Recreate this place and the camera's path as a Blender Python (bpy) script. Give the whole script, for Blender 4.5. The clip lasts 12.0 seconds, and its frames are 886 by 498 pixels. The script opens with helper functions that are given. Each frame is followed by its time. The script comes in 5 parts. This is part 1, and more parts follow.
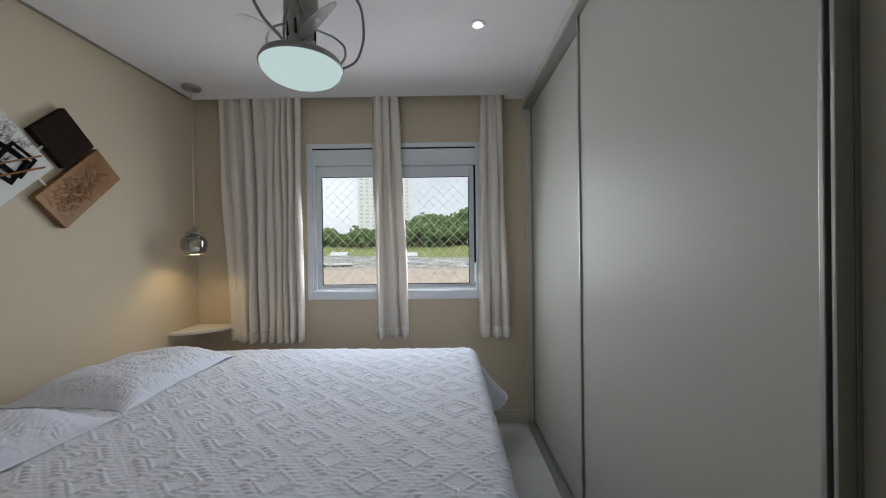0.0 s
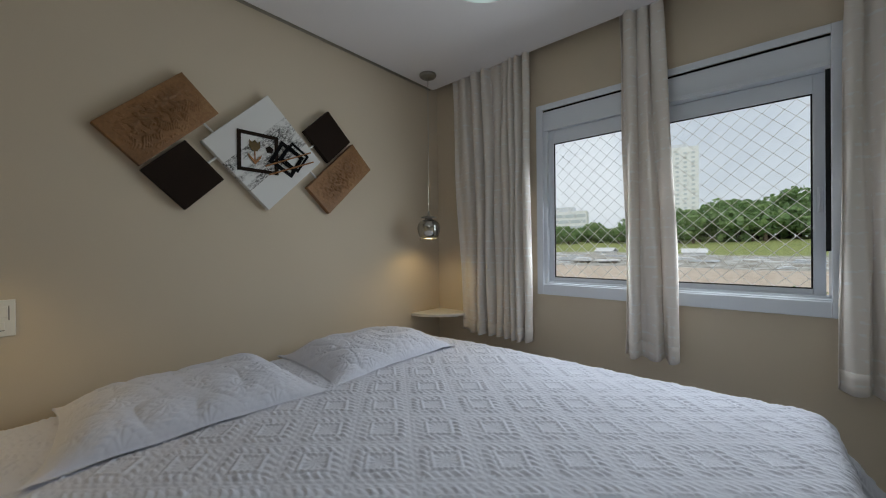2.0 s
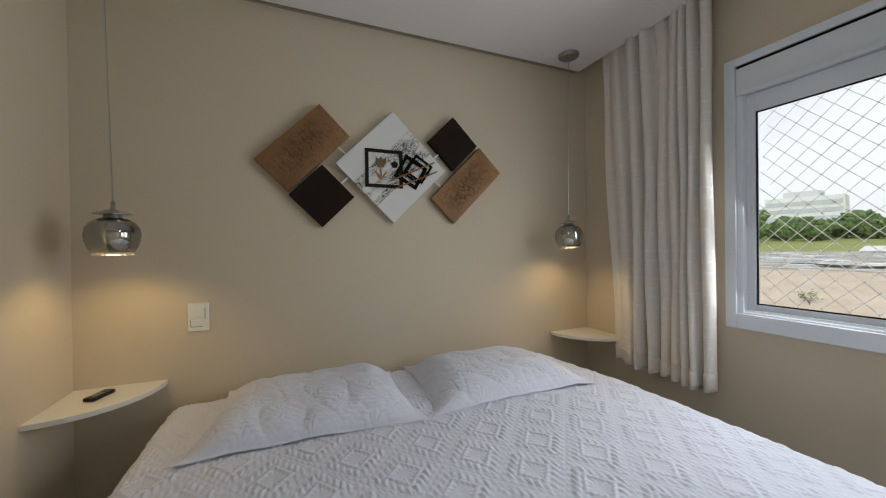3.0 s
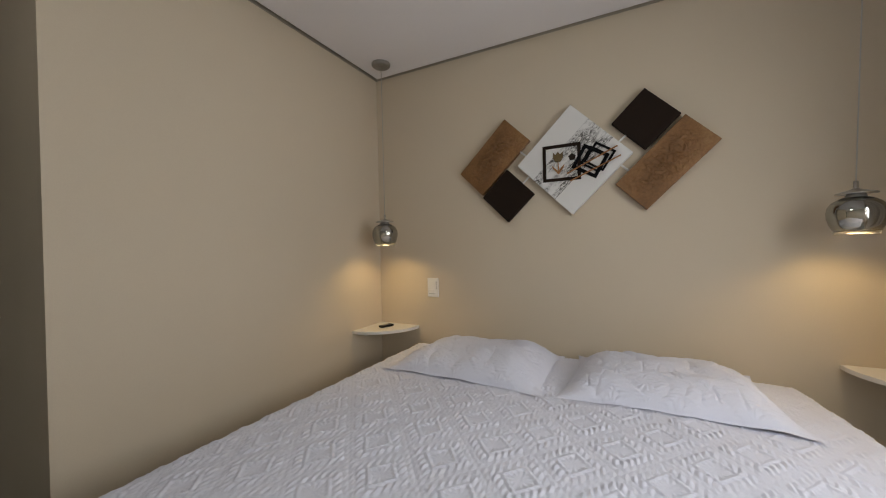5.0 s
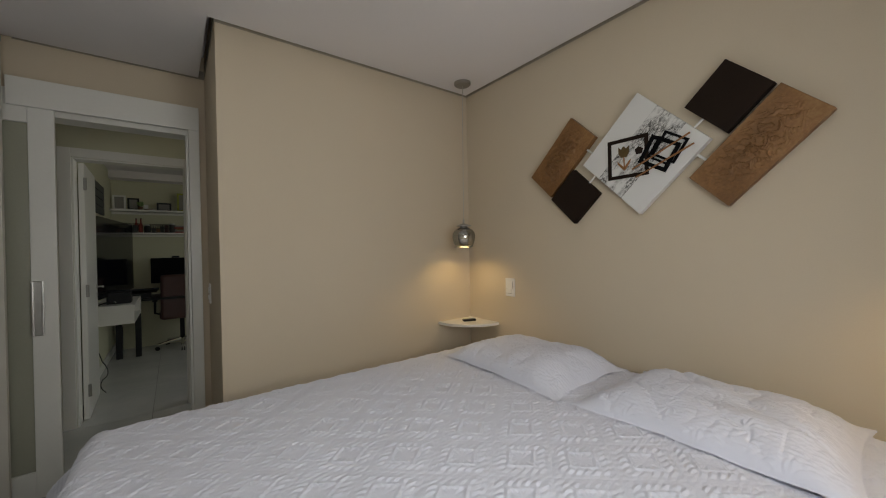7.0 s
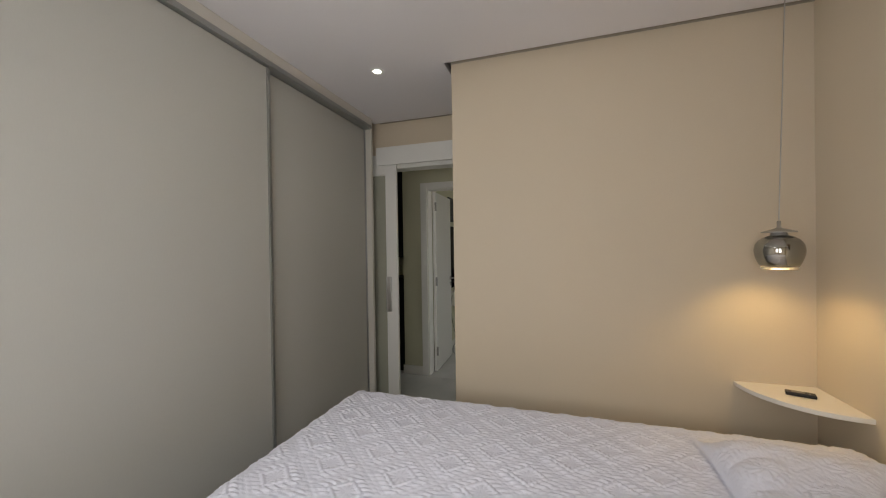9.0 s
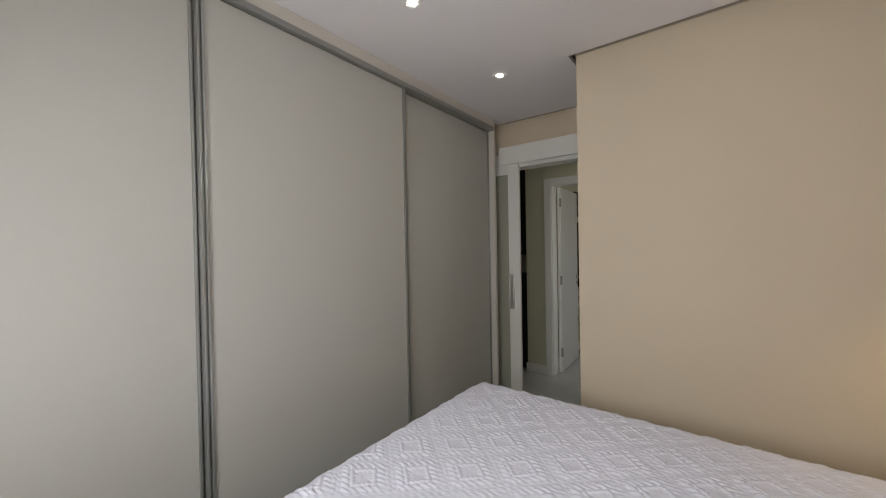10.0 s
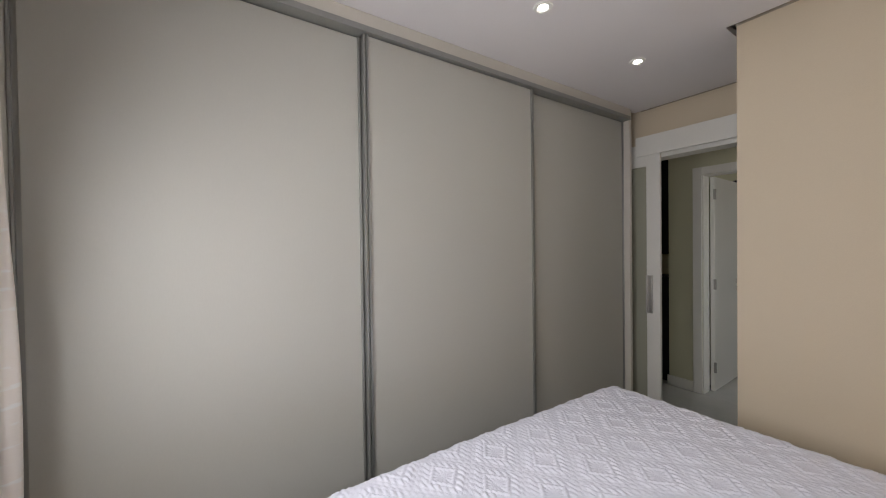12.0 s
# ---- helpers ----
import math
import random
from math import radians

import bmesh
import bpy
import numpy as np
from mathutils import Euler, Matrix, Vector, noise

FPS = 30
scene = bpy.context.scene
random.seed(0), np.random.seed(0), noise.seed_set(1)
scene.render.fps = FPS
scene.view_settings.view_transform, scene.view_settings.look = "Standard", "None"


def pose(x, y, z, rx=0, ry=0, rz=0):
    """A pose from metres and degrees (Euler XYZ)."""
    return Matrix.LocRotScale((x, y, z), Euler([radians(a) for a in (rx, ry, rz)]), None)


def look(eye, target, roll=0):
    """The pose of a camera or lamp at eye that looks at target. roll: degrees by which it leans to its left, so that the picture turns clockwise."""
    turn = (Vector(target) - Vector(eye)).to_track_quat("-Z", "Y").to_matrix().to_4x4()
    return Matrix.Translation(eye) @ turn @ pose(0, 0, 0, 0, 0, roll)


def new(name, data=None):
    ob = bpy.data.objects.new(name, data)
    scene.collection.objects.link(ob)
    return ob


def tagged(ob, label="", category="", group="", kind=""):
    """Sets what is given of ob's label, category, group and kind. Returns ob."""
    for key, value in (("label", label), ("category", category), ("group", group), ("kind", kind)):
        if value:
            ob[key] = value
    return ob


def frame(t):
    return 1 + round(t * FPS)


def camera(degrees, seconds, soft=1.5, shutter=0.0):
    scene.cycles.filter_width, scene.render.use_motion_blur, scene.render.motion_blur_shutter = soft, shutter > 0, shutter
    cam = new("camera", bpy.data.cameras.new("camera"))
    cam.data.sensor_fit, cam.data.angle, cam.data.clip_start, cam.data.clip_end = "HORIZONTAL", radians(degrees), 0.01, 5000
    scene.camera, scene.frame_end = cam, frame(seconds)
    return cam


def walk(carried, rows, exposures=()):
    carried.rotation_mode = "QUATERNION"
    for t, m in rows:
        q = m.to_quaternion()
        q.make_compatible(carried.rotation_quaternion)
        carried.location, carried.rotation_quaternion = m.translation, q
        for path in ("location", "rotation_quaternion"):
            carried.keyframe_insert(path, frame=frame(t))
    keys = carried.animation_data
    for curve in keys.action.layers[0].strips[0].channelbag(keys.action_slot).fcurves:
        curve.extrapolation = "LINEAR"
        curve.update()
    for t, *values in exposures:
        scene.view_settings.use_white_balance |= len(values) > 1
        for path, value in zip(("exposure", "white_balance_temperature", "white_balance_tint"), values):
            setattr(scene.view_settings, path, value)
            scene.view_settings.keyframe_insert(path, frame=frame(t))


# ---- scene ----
cam = camera(101.7, 12.0, soft=1.1)
PATH = [
    (0, (0.627, 0.477, 1.368), (0.607, 2.477, 1.363), -0.7),
    (0.5, (0.649, 0.659, 1.331), (0.465, 2.65, 1.325), -0.7),
    (1, (0.691, 0.8, 1.288), (0.219, 2.743, 1.282), -0.7),
    (1.5, (0.664, 0.944, 1.266), (-0.181, 2.756, 1.252), -0.7),
    (2, (0.622, 1.103, 1.285), (-0.69, 2.612, 1.274), -0.6),
    (2.5, (0.577, 1.277, 1.342), (-1.049, 2.441, 1.331), -0.7),
    (3, (0.587, 1.427, 1.357), (-1.26, 2.195, 1.346), -0.7),
    (3.5, (0.624, 1.545, 1.343), (-1.337, 1.935, 1.34), -0.7),
    (3.7, (0.649, 1.592, 1.34), (-1.34, 1.801, 1.349), -0.4),
    (5.3, (0.794, 2.353, 1.328), (-0.904, 1.296, 1.314), -1.4),
    (5.5, (0.799, 2.448, 1.336), (-0.86, 1.331, 1.327), -1.3),
    (6, (0.802, 2.675, 1.362), (-0.77, 1.439, 1.36), -1.2),
    (6.5, (0.747, 2.79, 1.363), (-0.704, 1.413, 1.355), -1.2),
    (7, (0.545, 2.771, 1.344), (-0.65, 1.168, 1.335), -1.2),
    (7.5, (0.345, 2.693, 1.391), (-0.544, 0.901, 1.388), -1.2),
    (7.7, (0.268, 2.652, 1.411), (-0.452, 0.786, 1.411), -1.4),
    (9.3, (-0.261, 2.651, 1.463), (0.579, 0.836, 1.438), -1.0),
    (9.5, (-0.262, 2.667, 1.471), (0.706, 0.917, 1.448), -1.15),
    (10, (-0.265, 2.706, 1.473), (0.94, 1.111, 1.449), -1.05),
    (10.5, (-0.277, 2.759, 1.473), (1.055, 1.267, 1.452), -0.95),
    (11, (-0.303, 2.784, 1.464), (1.175, 1.437, 1.442), -0.75),
    (11.5, (-0.318, 2.786, 1.464), (1.274, 1.575, 1.439), -0.8),
    (12, (-0.318, 2.805, 1.472), (1.344, 1.693, 1.446), -0.75),
]

EXPOSURES = [(0, 0.03, 6150, 5), (1.0, -0.28, 6000, 4), (1.5, -0.40, 6000, 3), (2.0, -0.32, 6100, 4), (2.5, -0.42, 6250, 4), (3.0, 0.02, 6350, 6), (3.5, 0.12, 6550, 9), (5.5, 0.17, 6700, 10), (6.5, 0.12, 6700, 9), (7.0, 0.03, 6850, 8), (7.5, 0.43, 7200, 10), (9.5, 0.52, 6800, 12), (12, 0.55, 6700, 14)]
walk(cam, [(t, look(eye, target, roll)) for t, eye, target, roll in PATH], EXPOSURES)

# ---- world, sun and large lights ----
world = bpy.data.worlds.new("sky")
scene.world = world
world.use_nodes = True
wn, wl = world.node_tree.nodes, world.node_tree.links
wn.clear()
w_out = wn.new("ShaderNodeOutputWorld")
w_bg = wn.new("ShaderNodeBackground")
w_sky = wn.new("ShaderNodeTexSky")
w_sky.sky_type = "NISHITA"
w_sky.sun_disc = False
w_sky.sun_elevation = radians(52)
w_sky.sun_rotation = radians(150)
w_sky.dust_density = 4.0
w_sky.air_density = 1.0
w_cloud = wn.new("ShaderNodeTexNoise")
w_cloud.inputs["Scale"].default_value = 3.0
w_cloud.inputs["Detail"].default_value = 6.0
w_ramp = wn.new("ShaderNodeValToRGB")
w_ramp.color_ramp.elements[0].position, w_ramp.color_ramp.elements[0].color = 0.3, (7.9, 8.3, 9.0, 1)
w_ramp.color_ramp.elements[1].position, w_ramp.color_ramp.elements[1].color = 0.7, (11.8, 11.9, 12.2, 1)
w_mix = wn.new("ShaderNodeMix")
w_mix.data_type = "RGBA"
w_mix.inputs[0].default_value = 0.85
wl.new(w_cloud.outputs["Fac"], w_ramp.inputs[0])
wl.new(w_sky.outputs[0], w_mix.inputs[6])
wl.new(w_ramp.outputs[0], w_mix.inputs[7])
wl.new(w_mix.outputs[2], w_bg.inputs[0])
w_bg.inputs[1].default_value = 0.100
wl.new(w_bg.outputs[0], w_out.inputs[0])


def lamp(name, kind, energy, color, m, **settings):
    data = bpy.data.lights.new(name, kind)
    data.energy, data.color = energy, color
    if kind == "SUN":
        data.angle = settings["angle"]
    if kind == "SPOT":
        data.spot_size, data.spot_blend, data.shadow_soft_size = settings["size"], settings["blend"], settings["soft"]
    if kind == "AREA":
        data.shape, data.size, data.size_y = "RECTANGLE", settings["size"], settings["size_y"]
    ob = new(name, data)
    ob.matrix_world = m
    return ob


lamp("sun", "SUN", 1.4, (1.0, 0.96, 0.9), look((30, -40, 60), (0, 30, 0)), angle=radians(18))
for px, pw in ((-0.175, 0.43), (0.57, 0.44)):       # sky light through the glass on both sides of the middle curtain
    for pz in (1.30, 1.72):
        lamp("window_daylight", "AREA", 7.5 * pw, (0.92, 0.95, 0.98), look((px, 3.245, pz), (px, 2.245, pz - 0.32)), size=pw, size_y=0.43)
FAN_GLOW = 0.60
DOWN_WATTS = 1.2
lamp("fan_lamp", "POINT", 5.0, (0.93, 1.0, 0.97), pose(0.022, 2.004, 2.05)).data.shadow_soft_size = 0.10
PENDANT_WATTS = 3.3

# ---- materials ----


def material(name):
    mat = bpy.data.materials.new(name)
    mat.use_nodes = True
    return mat, mat.node_tree.nodes, mat.node_tree.links, mat.node_tree.nodes["Principled BSDF"]


def coords(nodes, links, scale=(1, 1, 1), space="Object"):
    tc = nodes.new("ShaderNodeTexCoord")
    mp = nodes.new("ShaderNodeMapping")
    mp.inputs["Scale"].default_value = scale
    links.new(tc.outputs[space], mp.inputs[0])
    return mp.outputs[0]


def noise_tex(nodes, links, vec, scale, detail=4, rough=0.55):
    n = nodes.new("ShaderNodeTexNoise")
    n.inputs["Scale"].default_value, n.inputs["Detail"].default_value, n.inputs["Roughness"].default_value = scale, detail, rough
    links.new(vec, n.inputs["Vector"])
    return n.outputs["Fac"]


def ramp(nodes, links, fac, stops):
    r = nodes.new("ShaderNodeValToRGB")
    while len(r.color_ramp.elements) < len(stops):
        r.color_ramp.elements.new(0.5)
    for e, (p, c) in zip(r.color_ramp.elements, stops):
        e.position, e.color = p, (*c, 1)
    links.new(fac, r.inputs[0])
    return r.outputs[0]


def bump(nodes, links, bsdf, height, strength, distance):
    b = nodes.new("ShaderNodeBump")
    b.inputs["Strength"].default_value, b.inputs["Distance"].default_value = strength, distance
    links.new(height, b.inputs["Height"])
    links.new(b.outputs[0], bsdf.inputs["Normal"])


def surface(name, color, rough=0.5, metal=0.0, vary=0.06, big=1.5, grain=120.0, relief=0.0, stretch=(1, 1, 1), spec=0.5):
    """Paint, board, metal or cloth: a base colour with broad stains and fine grain."""
    mat, nodes, links, bsdf = material(name)
    vec = coords(nodes, links, stretch)
    a = noise_tex(nodes, links, vec, big, 3)
    b = noise_tex(nodes, links, vec, grain, 5)
    mx = nodes.new("ShaderNodeMix")
    mx.inputs[0].default_value = 0.4
    links.new(a, mx.inputs[2])
    links.new(b, mx.inputs[3])
    lo, hi = [c * (1 - vary) for c in color], [min(1, c * (1 + vary)) for c in color]
    links.new(ramp(nodes, links, mx.outputs[0], [(0.35, lo), (0.65, hi)]), bsdf.inputs["Base Color"])
    rr = nodes.new("ShaderNodeMapRange")
    rr.inputs[3].default_value, rr.inputs[4].default_value = rough * 0.88, min(1, rough * 1.12)
    links.new(a, rr.inputs[0])
    links.new(rr.outputs[0], bsdf.inputs["Roughness"])
    bsdf.inputs["Metallic"].default_value = metal
    bsdf.inputs["Specular IOR Level"].default_value = spec
    if relief:
        bump(nodes, links, bsdf, b, 0.5, relief)
    return mat


def glow(name, color, strength):
    mat, nodes, links, bsdf = material(name)
    bsdf.inputs["Base Color"].default_value = (0.8, 0.8, 0.8, 1)
    bsdf.inputs["Emission Color"].default_value = (*color, 1)
    bsdf.inputs["Emission Strength"].default_value = strength
    return mat


def clear(name, color=(1, 1, 1), rough=0.0, ior=1.45):
    mat, nodes, links, bsdf = material(name)
    bsdf.inputs["Base Color"].default_value = (*color, 1)
    bsdf.inputs["Transmission Weight"].default_value = 1.0
    bsdf.inputs["Roughness"].default_value = rough
    bsdf.inputs["IOR"].default_value = ior
    return mat


WALL = surface("wall_paint", (0.64, 0.546, 0.418), 0.75, vary=0.025, big=0.9, grain=260, relief=0.0006, spec=0.3)
WALL_FAR = surface("corridor_paint", (0.60, 0.59, 0.44), 0.75, vary=0.03, big=0.9, grain=260, relief=0.0006, spec=0.3)
CEILING = surface("ceiling_paint", (0.80, 0.772, 0.782), 0.85, vary=0.015, big=0.8, grain=200, relief=0.0004, spec=0.2)
WHITE = surface("white_lacquer", (0.78, 0.77, 0.73), 0.35, vary=0.02, big=2, grain=90)
WHITE_SHELF = surface("white_board", (0.80, 0.77, 0.72), 0.4, vary=0.02, big=3, grain=150)
PVC = surface("white_aluminium", (0.76, 0.79, 0.85), 0.32, vary=0.015, big=3, grain=200)
LAMINATE = surface("greige_laminate", (0.478, 0.470, 0.432), 0.48, vary=0.02, big=0.8, grain=220, relief=0.0003, stretch=(1, 1, 0.25), spec=0.35)
LAMINATE_EDGE = surface("pale_laminate", (0.62, 0.59, 0.53), 0.42, vary=0.02, big=1.0, grain=200)
ALU = surface("brushed_aluminium", (0.37, 0.375, 0.36), 0.38, 0.7, vary=0.05, big=2, grain=400, stretch=(1, 1, 0.03))
CHROME = surface("chrome", (0.75, 0.74, 0.72), 0.12, 1.0, vary=0.03, big=4, grain=60)
STEEL = surface("satin_steel", (0.55, 0.54, 0.52), 0.3, 1.0, vary=0.05, big=5, grain=150)
FAN_GREY = surface("graphite_enamel", (0.30, 0.30, 0.29), 0.35, 0.5, vary=0.06, big=6, grain=200)
BLACK = surface("black_plastic", (0.015, 0.015, 0.016), 0.4, vary=0.2, big=5, grain=120, spec=0.25)
TV_BLACK = surface("matt_black", (0.006, 0.006, 0.007), 0.6, vary=0.1, big=2, grain=50, spec=0.05)
BLACK_GLOSS = surface("black_glass", (0.006, 0.006, 0.008), 0.10, vary=0.1, big=2, grain=50, spec=0.25)
DARK_BROWN = surface("dark_brown_paint", (0.020, 0.012, 0.008), 0.8, vary=0.12, big=6, grain=150, relief=0.0006, spec=0.15)
WHITE_PLASTIC = surface("white_plastic", (0.80, 0.79, 0.76), 0.3, vary=0.02, big=10, grain=200)
GROUT = surface("grout", (0.22, 0.22, 0.21), 0.9, vary=0.1, big=4, grain=80)
MAROON = surface("maroon_leather", (0.055, 0.018, 0.014), 0.45, vary=0.15, big=4, grain=90, relief=0.001)
MATTRESS = surface("mattress_ticking", (0.72, 0.70, 0.66), 0.9, vary=0.03, big=4, grain=300, relief=0.001)
QUILT = surface("white_quilted_cotton", (0.74, 0.75, 0.85), 0.92, vary=0.02, big=5, grain=500, relief=0.0012, spec=0.15)
HINGE = surface("dull_nickel", (0.35, 0.34, 0.32), 0.4, 0.8, vary=0.08, big=8, grain=90)
COPPER = surface("copper_paint", (0.34, 0.16, 0.06), 0.38, 0.35, vary=0.12, big=9, grain=120)
GREEN_FRAME = surface("yellow_green_paint", (0.30, 0.32, 0.03), 0.5, vary=0.06, big=9, grain=90)
RED = surface("red_paper", (0.22, 0.03, 0.02), 0.6, vary=0.1, big=9, grain=90)
GREY = surface("grey_card", (0.25, 0.24, 0.22), 0.6, vary=0.1, big=9, grain=90)
BROWN_PAPER = surface("brown_paper", (0.18, 0.10, 0.05), 0.6, vary=0.1, big=9, grain=90)
GLASS = clear("window_glass")
BLADE = clear("frosted_acrylic", (0.95, 0.95, 0.92), 0.35, 1.15)
LIP_GLASS = clear("frosted_glass_lip", (0.95, 0.93, 0.90), 0.5)
DARK_GOLD = surface("dark_gold_paint", (0.13, 0.085, 0.030), 0.4, 0.35, vary=0.15, big=9, grain=120)
# darker beige that puts the ceiling gap's shade into colour
GAP_SHADE = surface("shaded_gap_profile", (0.36, 0.32, 0.26), 0.7, 0.0, vary=0.08, big=2, grain=60, spec=0.2)
FROSTED = surface("pale_green_glass", (0.37, 0.37, 0.30), 0.10, vary=0.03, big=1.2, grain=80)


def smoked_mirror():
    """Half-silvered smoked glass: part mirror, part dark see-through."""
    mat, nodes, links, bsdf = material("smoked_mirror_glass")
    bsdf.inputs["Base Color"].default_value = (0.46, 0.465, 0.445, 1)
    bsdf.inputs["Metallic"].default_value = 1.0
    bsdf.inputs["Roughness"].default_value = 0.04
    tr = nodes.new("ShaderNodeBsdfTransparent")
    tr.inputs[0].default_value = (0.72, 0.70, 0.66, 1)
    mx = nodes.new("ShaderNodeMixShader")
    mx.inputs[0].default_value = 0.27
    links.new(bsdf.outputs[0], mx.inputs[1])
    links.new(tr.outputs[0], mx.inputs[2])
    links.new(mx.outputs[0], nodes["Material Output"].inputs[0])
    return mat




def nylon():
    """White nylon cord that lets some light through."""
    mat, nodes, links, bsdf = material("white_net_cord")
    bsdf.inputs["Base Color"].default_value = (0.88, 0.88, 0.85, 1)
    bsdf.inputs["Roughness"].default_value = 0.6
    tr = nodes.new("ShaderNodeBsdfTranslucent")
    tr.inputs[0].default_value = (0.96, 0.96, 0.95, 1)
    mx = nodes.new("ShaderNodeMixShader")
    mx.inputs[0].default_value = 0.80
    links.new(bsdf.outputs[0], mx.inputs[1])
    links.new(tr.outputs[0], mx.inputs[2])
    links.new(mx.outputs[0], nodes["Material Output"].inputs[0])
    return mat


NET = nylon()
SMOKE = smoked_mirror()
FAN_LIGHT = glow("lit_opal_glass", (0.86, 1.0, 0.97), FAN_GLOW)
FAN_LIGHT.node_tree.nodes["Principled BSDF"].inputs["Base Color"].default_value = (0.0, 0.0, 0.0, 1)
FAN_LIGHT.node_tree.nodes["Principled BSDF"].inputs["Specular IOR Level"].default_value = 0.0
SPOT_LIGHT = glow("lit_spot_lens", (1.0, 0.98, 0.92), 30.0)
BULB = glow("warm_bulb", (1.0, 0.80, 0.55), 1.6)


def porcelain():
    mat, nodes, links, bsdf = material("polished_porcelain")
    vec = coords(nodes, links, (1, 1, 1), "Object")
    info = nodes.new("ShaderNodeObjectInfo")
    add = nodes.new("ShaderNodeVectorMath")
    links.new(vec, add.inputs[0])
    links.new(info.outputs["Random"], add.inputs[1])
    a = noise_tex(nodes, links, add.outputs[0], 2.2, 6, 0.6)
    links.new(ramp(nodes, links, a, [(0.3, (0.50, 0.51, 0.50)), (0.7, (0.60, 0.60, 0.585))]), bsdf.inputs["Base Color"])
    bsdf.inputs["Roughness"].default_value = 0.16
    return mat


def curtain_cloth():
    mat, nodes, links, bsdf = material("woven_curtain")
    tc = nodes.new("ShaderNodeTexCoord")
    mp = nodes.new("ShaderNodeMapping")
    links.new(tc.outputs["UV"], mp.inputs[0])
    rows = nodes.new("ShaderNodeTexWave")
    rows.wave_type, rows.bands_direction = "BANDS", "Y"
    rows.inputs["Scale"].default_value = 6.3
    rows.inputs["Distortion"].default_value = 0.15
    links.new(mp.outputs[0], rows.inputs["Vector"])
    mp2 = nodes.new("ShaderNodeMapping")
    mp2.inputs["Scale"].default_value = (26, 38, 1)
    links.new(tc.outputs["UV"], mp2.inputs[0])
    gaps = noise_tex(nodes, links, mp2.outputs[0], 1.0, 1)
    dash = nodes.new("ShaderNodeMath")
    dash.operation = "MULTIPLY"
    links.new(ramp(nodes, links, rows.outputs["Fac"], [(0.82, (0, 0, 0)), (0.92, (1, 1, 1))]), dash.inputs[0])
    links.new(ramp(nodes, links, gaps, [(0.50, (0, 0, 0)), (0.60, (1, 1, 1))]), dash.inputs[1])
    cloth = ramp(nodes, links, dash.outputs[0], [(0.0, (0.94, 0.885, 0.83)), (1.0, (0.98, 0.965, 0.94))])
    grain = noise_tex(nodes, links, mp.outputs[0], 700, 2)
    links.new(cloth, bsdf.inputs["Base Color"])
    bsdf.inputs["Roughness"].default_value = 0.95
    bsdf.inputs["Specular IOR Level"].default_value = 0.1
    bump(nodes, links, bsdf, grain, 0.4, 0.001)
    tr = nodes.new("ShaderNodeBsdfTranslucent")
    links.new(cloth, tr.inputs[0])
    mx = nodes.new("ShaderNodeMixShader")
    mx.inputs[0].default_value = 0.28
    links.new(bsdf.outputs[0], mx.inputs[1])
    links.new(tr.outputs[0], mx.inputs[2])
    links.new(mx.outputs[0], nodes["Material Output"].inputs[0])
    return mat


def carved_wood():
    mat, nodes, links, bsdf = material("carved_copper_panel")
    vec = coords(nodes, links)
    a = noise_tex(nodes, links, vec, 7, 5)
    b = noise_tex(nodes, links, vec, 90, 4)
    mx = nodes.new("ShaderNodeMix")
    mx.inputs[0].default_value = 0.35
    links.new(a, mx.inputs[2])
    links.new(b, mx.inputs[3])
    links.new(ramp(nodes, links, mx.outputs[0], [(0.3, (0.14, 0.064, 0.020)), (0.55, (0.25, 0.122, 0.044)), (0.75, (0.37, 0.205, 0.084))]), bsdf.inputs["Base Color"])
    bsdf.inputs["Roughness"].default_value = 0.45
    bsdf.inputs["Metallic"].default_value = 0.2
    bump(nodes, links, bsdf, b, 0.4, 0.001)
    return mat


def speckled_canvas():
    """White canvas with a charcoal-textured band across its middle."""
    mat, nodes, links, bsdf = material("speckled_canvas")
    tc = nodes.new("ShaderNodeTexCoord")
    sep = nodes.new("ShaderNodeSeparateXYZ")
    links.new(tc.outputs["Object"], sep.inputs[0])
    ab = nodes.new("ShaderNodeMath")
    ab.operation = "ABSOLUTE"
    links.new(sep.outputs["Y"], ab.inputs[0])
    band = nodes.new("ShaderNodeMath")
    band.operation = "LESS_THAN"
    band.inputs[1].default_value = 0.085
    links.new(ab.outputs[0], band.inputs[0])
    mp = nodes.new("ShaderNodeMapping")
    mp.inputs["Scale"].default_value = (1.0, 2.2, 1.0)
    mp.inputs["Rotation"].default_value = (0, 0, 0.8)
    links.new(tc.outputs["Object"], mp.inputs[0])
    n1 = noise_tex(nodes, links, mp.outputs[0], 55, 8, 0.75)
    n2 = noise_tex(nodes, links, mp.outputs[0], 9, 3)
    ink = ramp(nodes, links, n1, [(0.42, (0, 0, 0)), (0.56, (1, 1, 1))])
    mul = nodes.new("ShaderNodeMath")
    mul.operation = "MULTIPLY"
    links.new(ramp(nodes, links, n2, [(0.38, (0, 0, 0)), (0.58, (1, 1, 1))]), mul.inputs[0])
    links.new(ink, mul.inputs[1])
    mul2 = nodes.new("ShaderNodeMath")
    mul2.operation = "MULTIPLY"
    links.new(mul.outputs[0], mul2.inputs[0])
    links.new(band.outputs[0], mul2.inputs[1])
    links.new(ramp(nodes, links, mul2.outputs[0], [(0.0, (0.74, 0.73, 0.71)), (1.0, (0.07, 0.065, 0.06))]), bsdf.inputs["Base Color"])
    bsdf.inputs["Roughness"].default_value = 0.7
    bump(nodes, links, bsdf, n1, 0.3, 0.0015)
    return mat


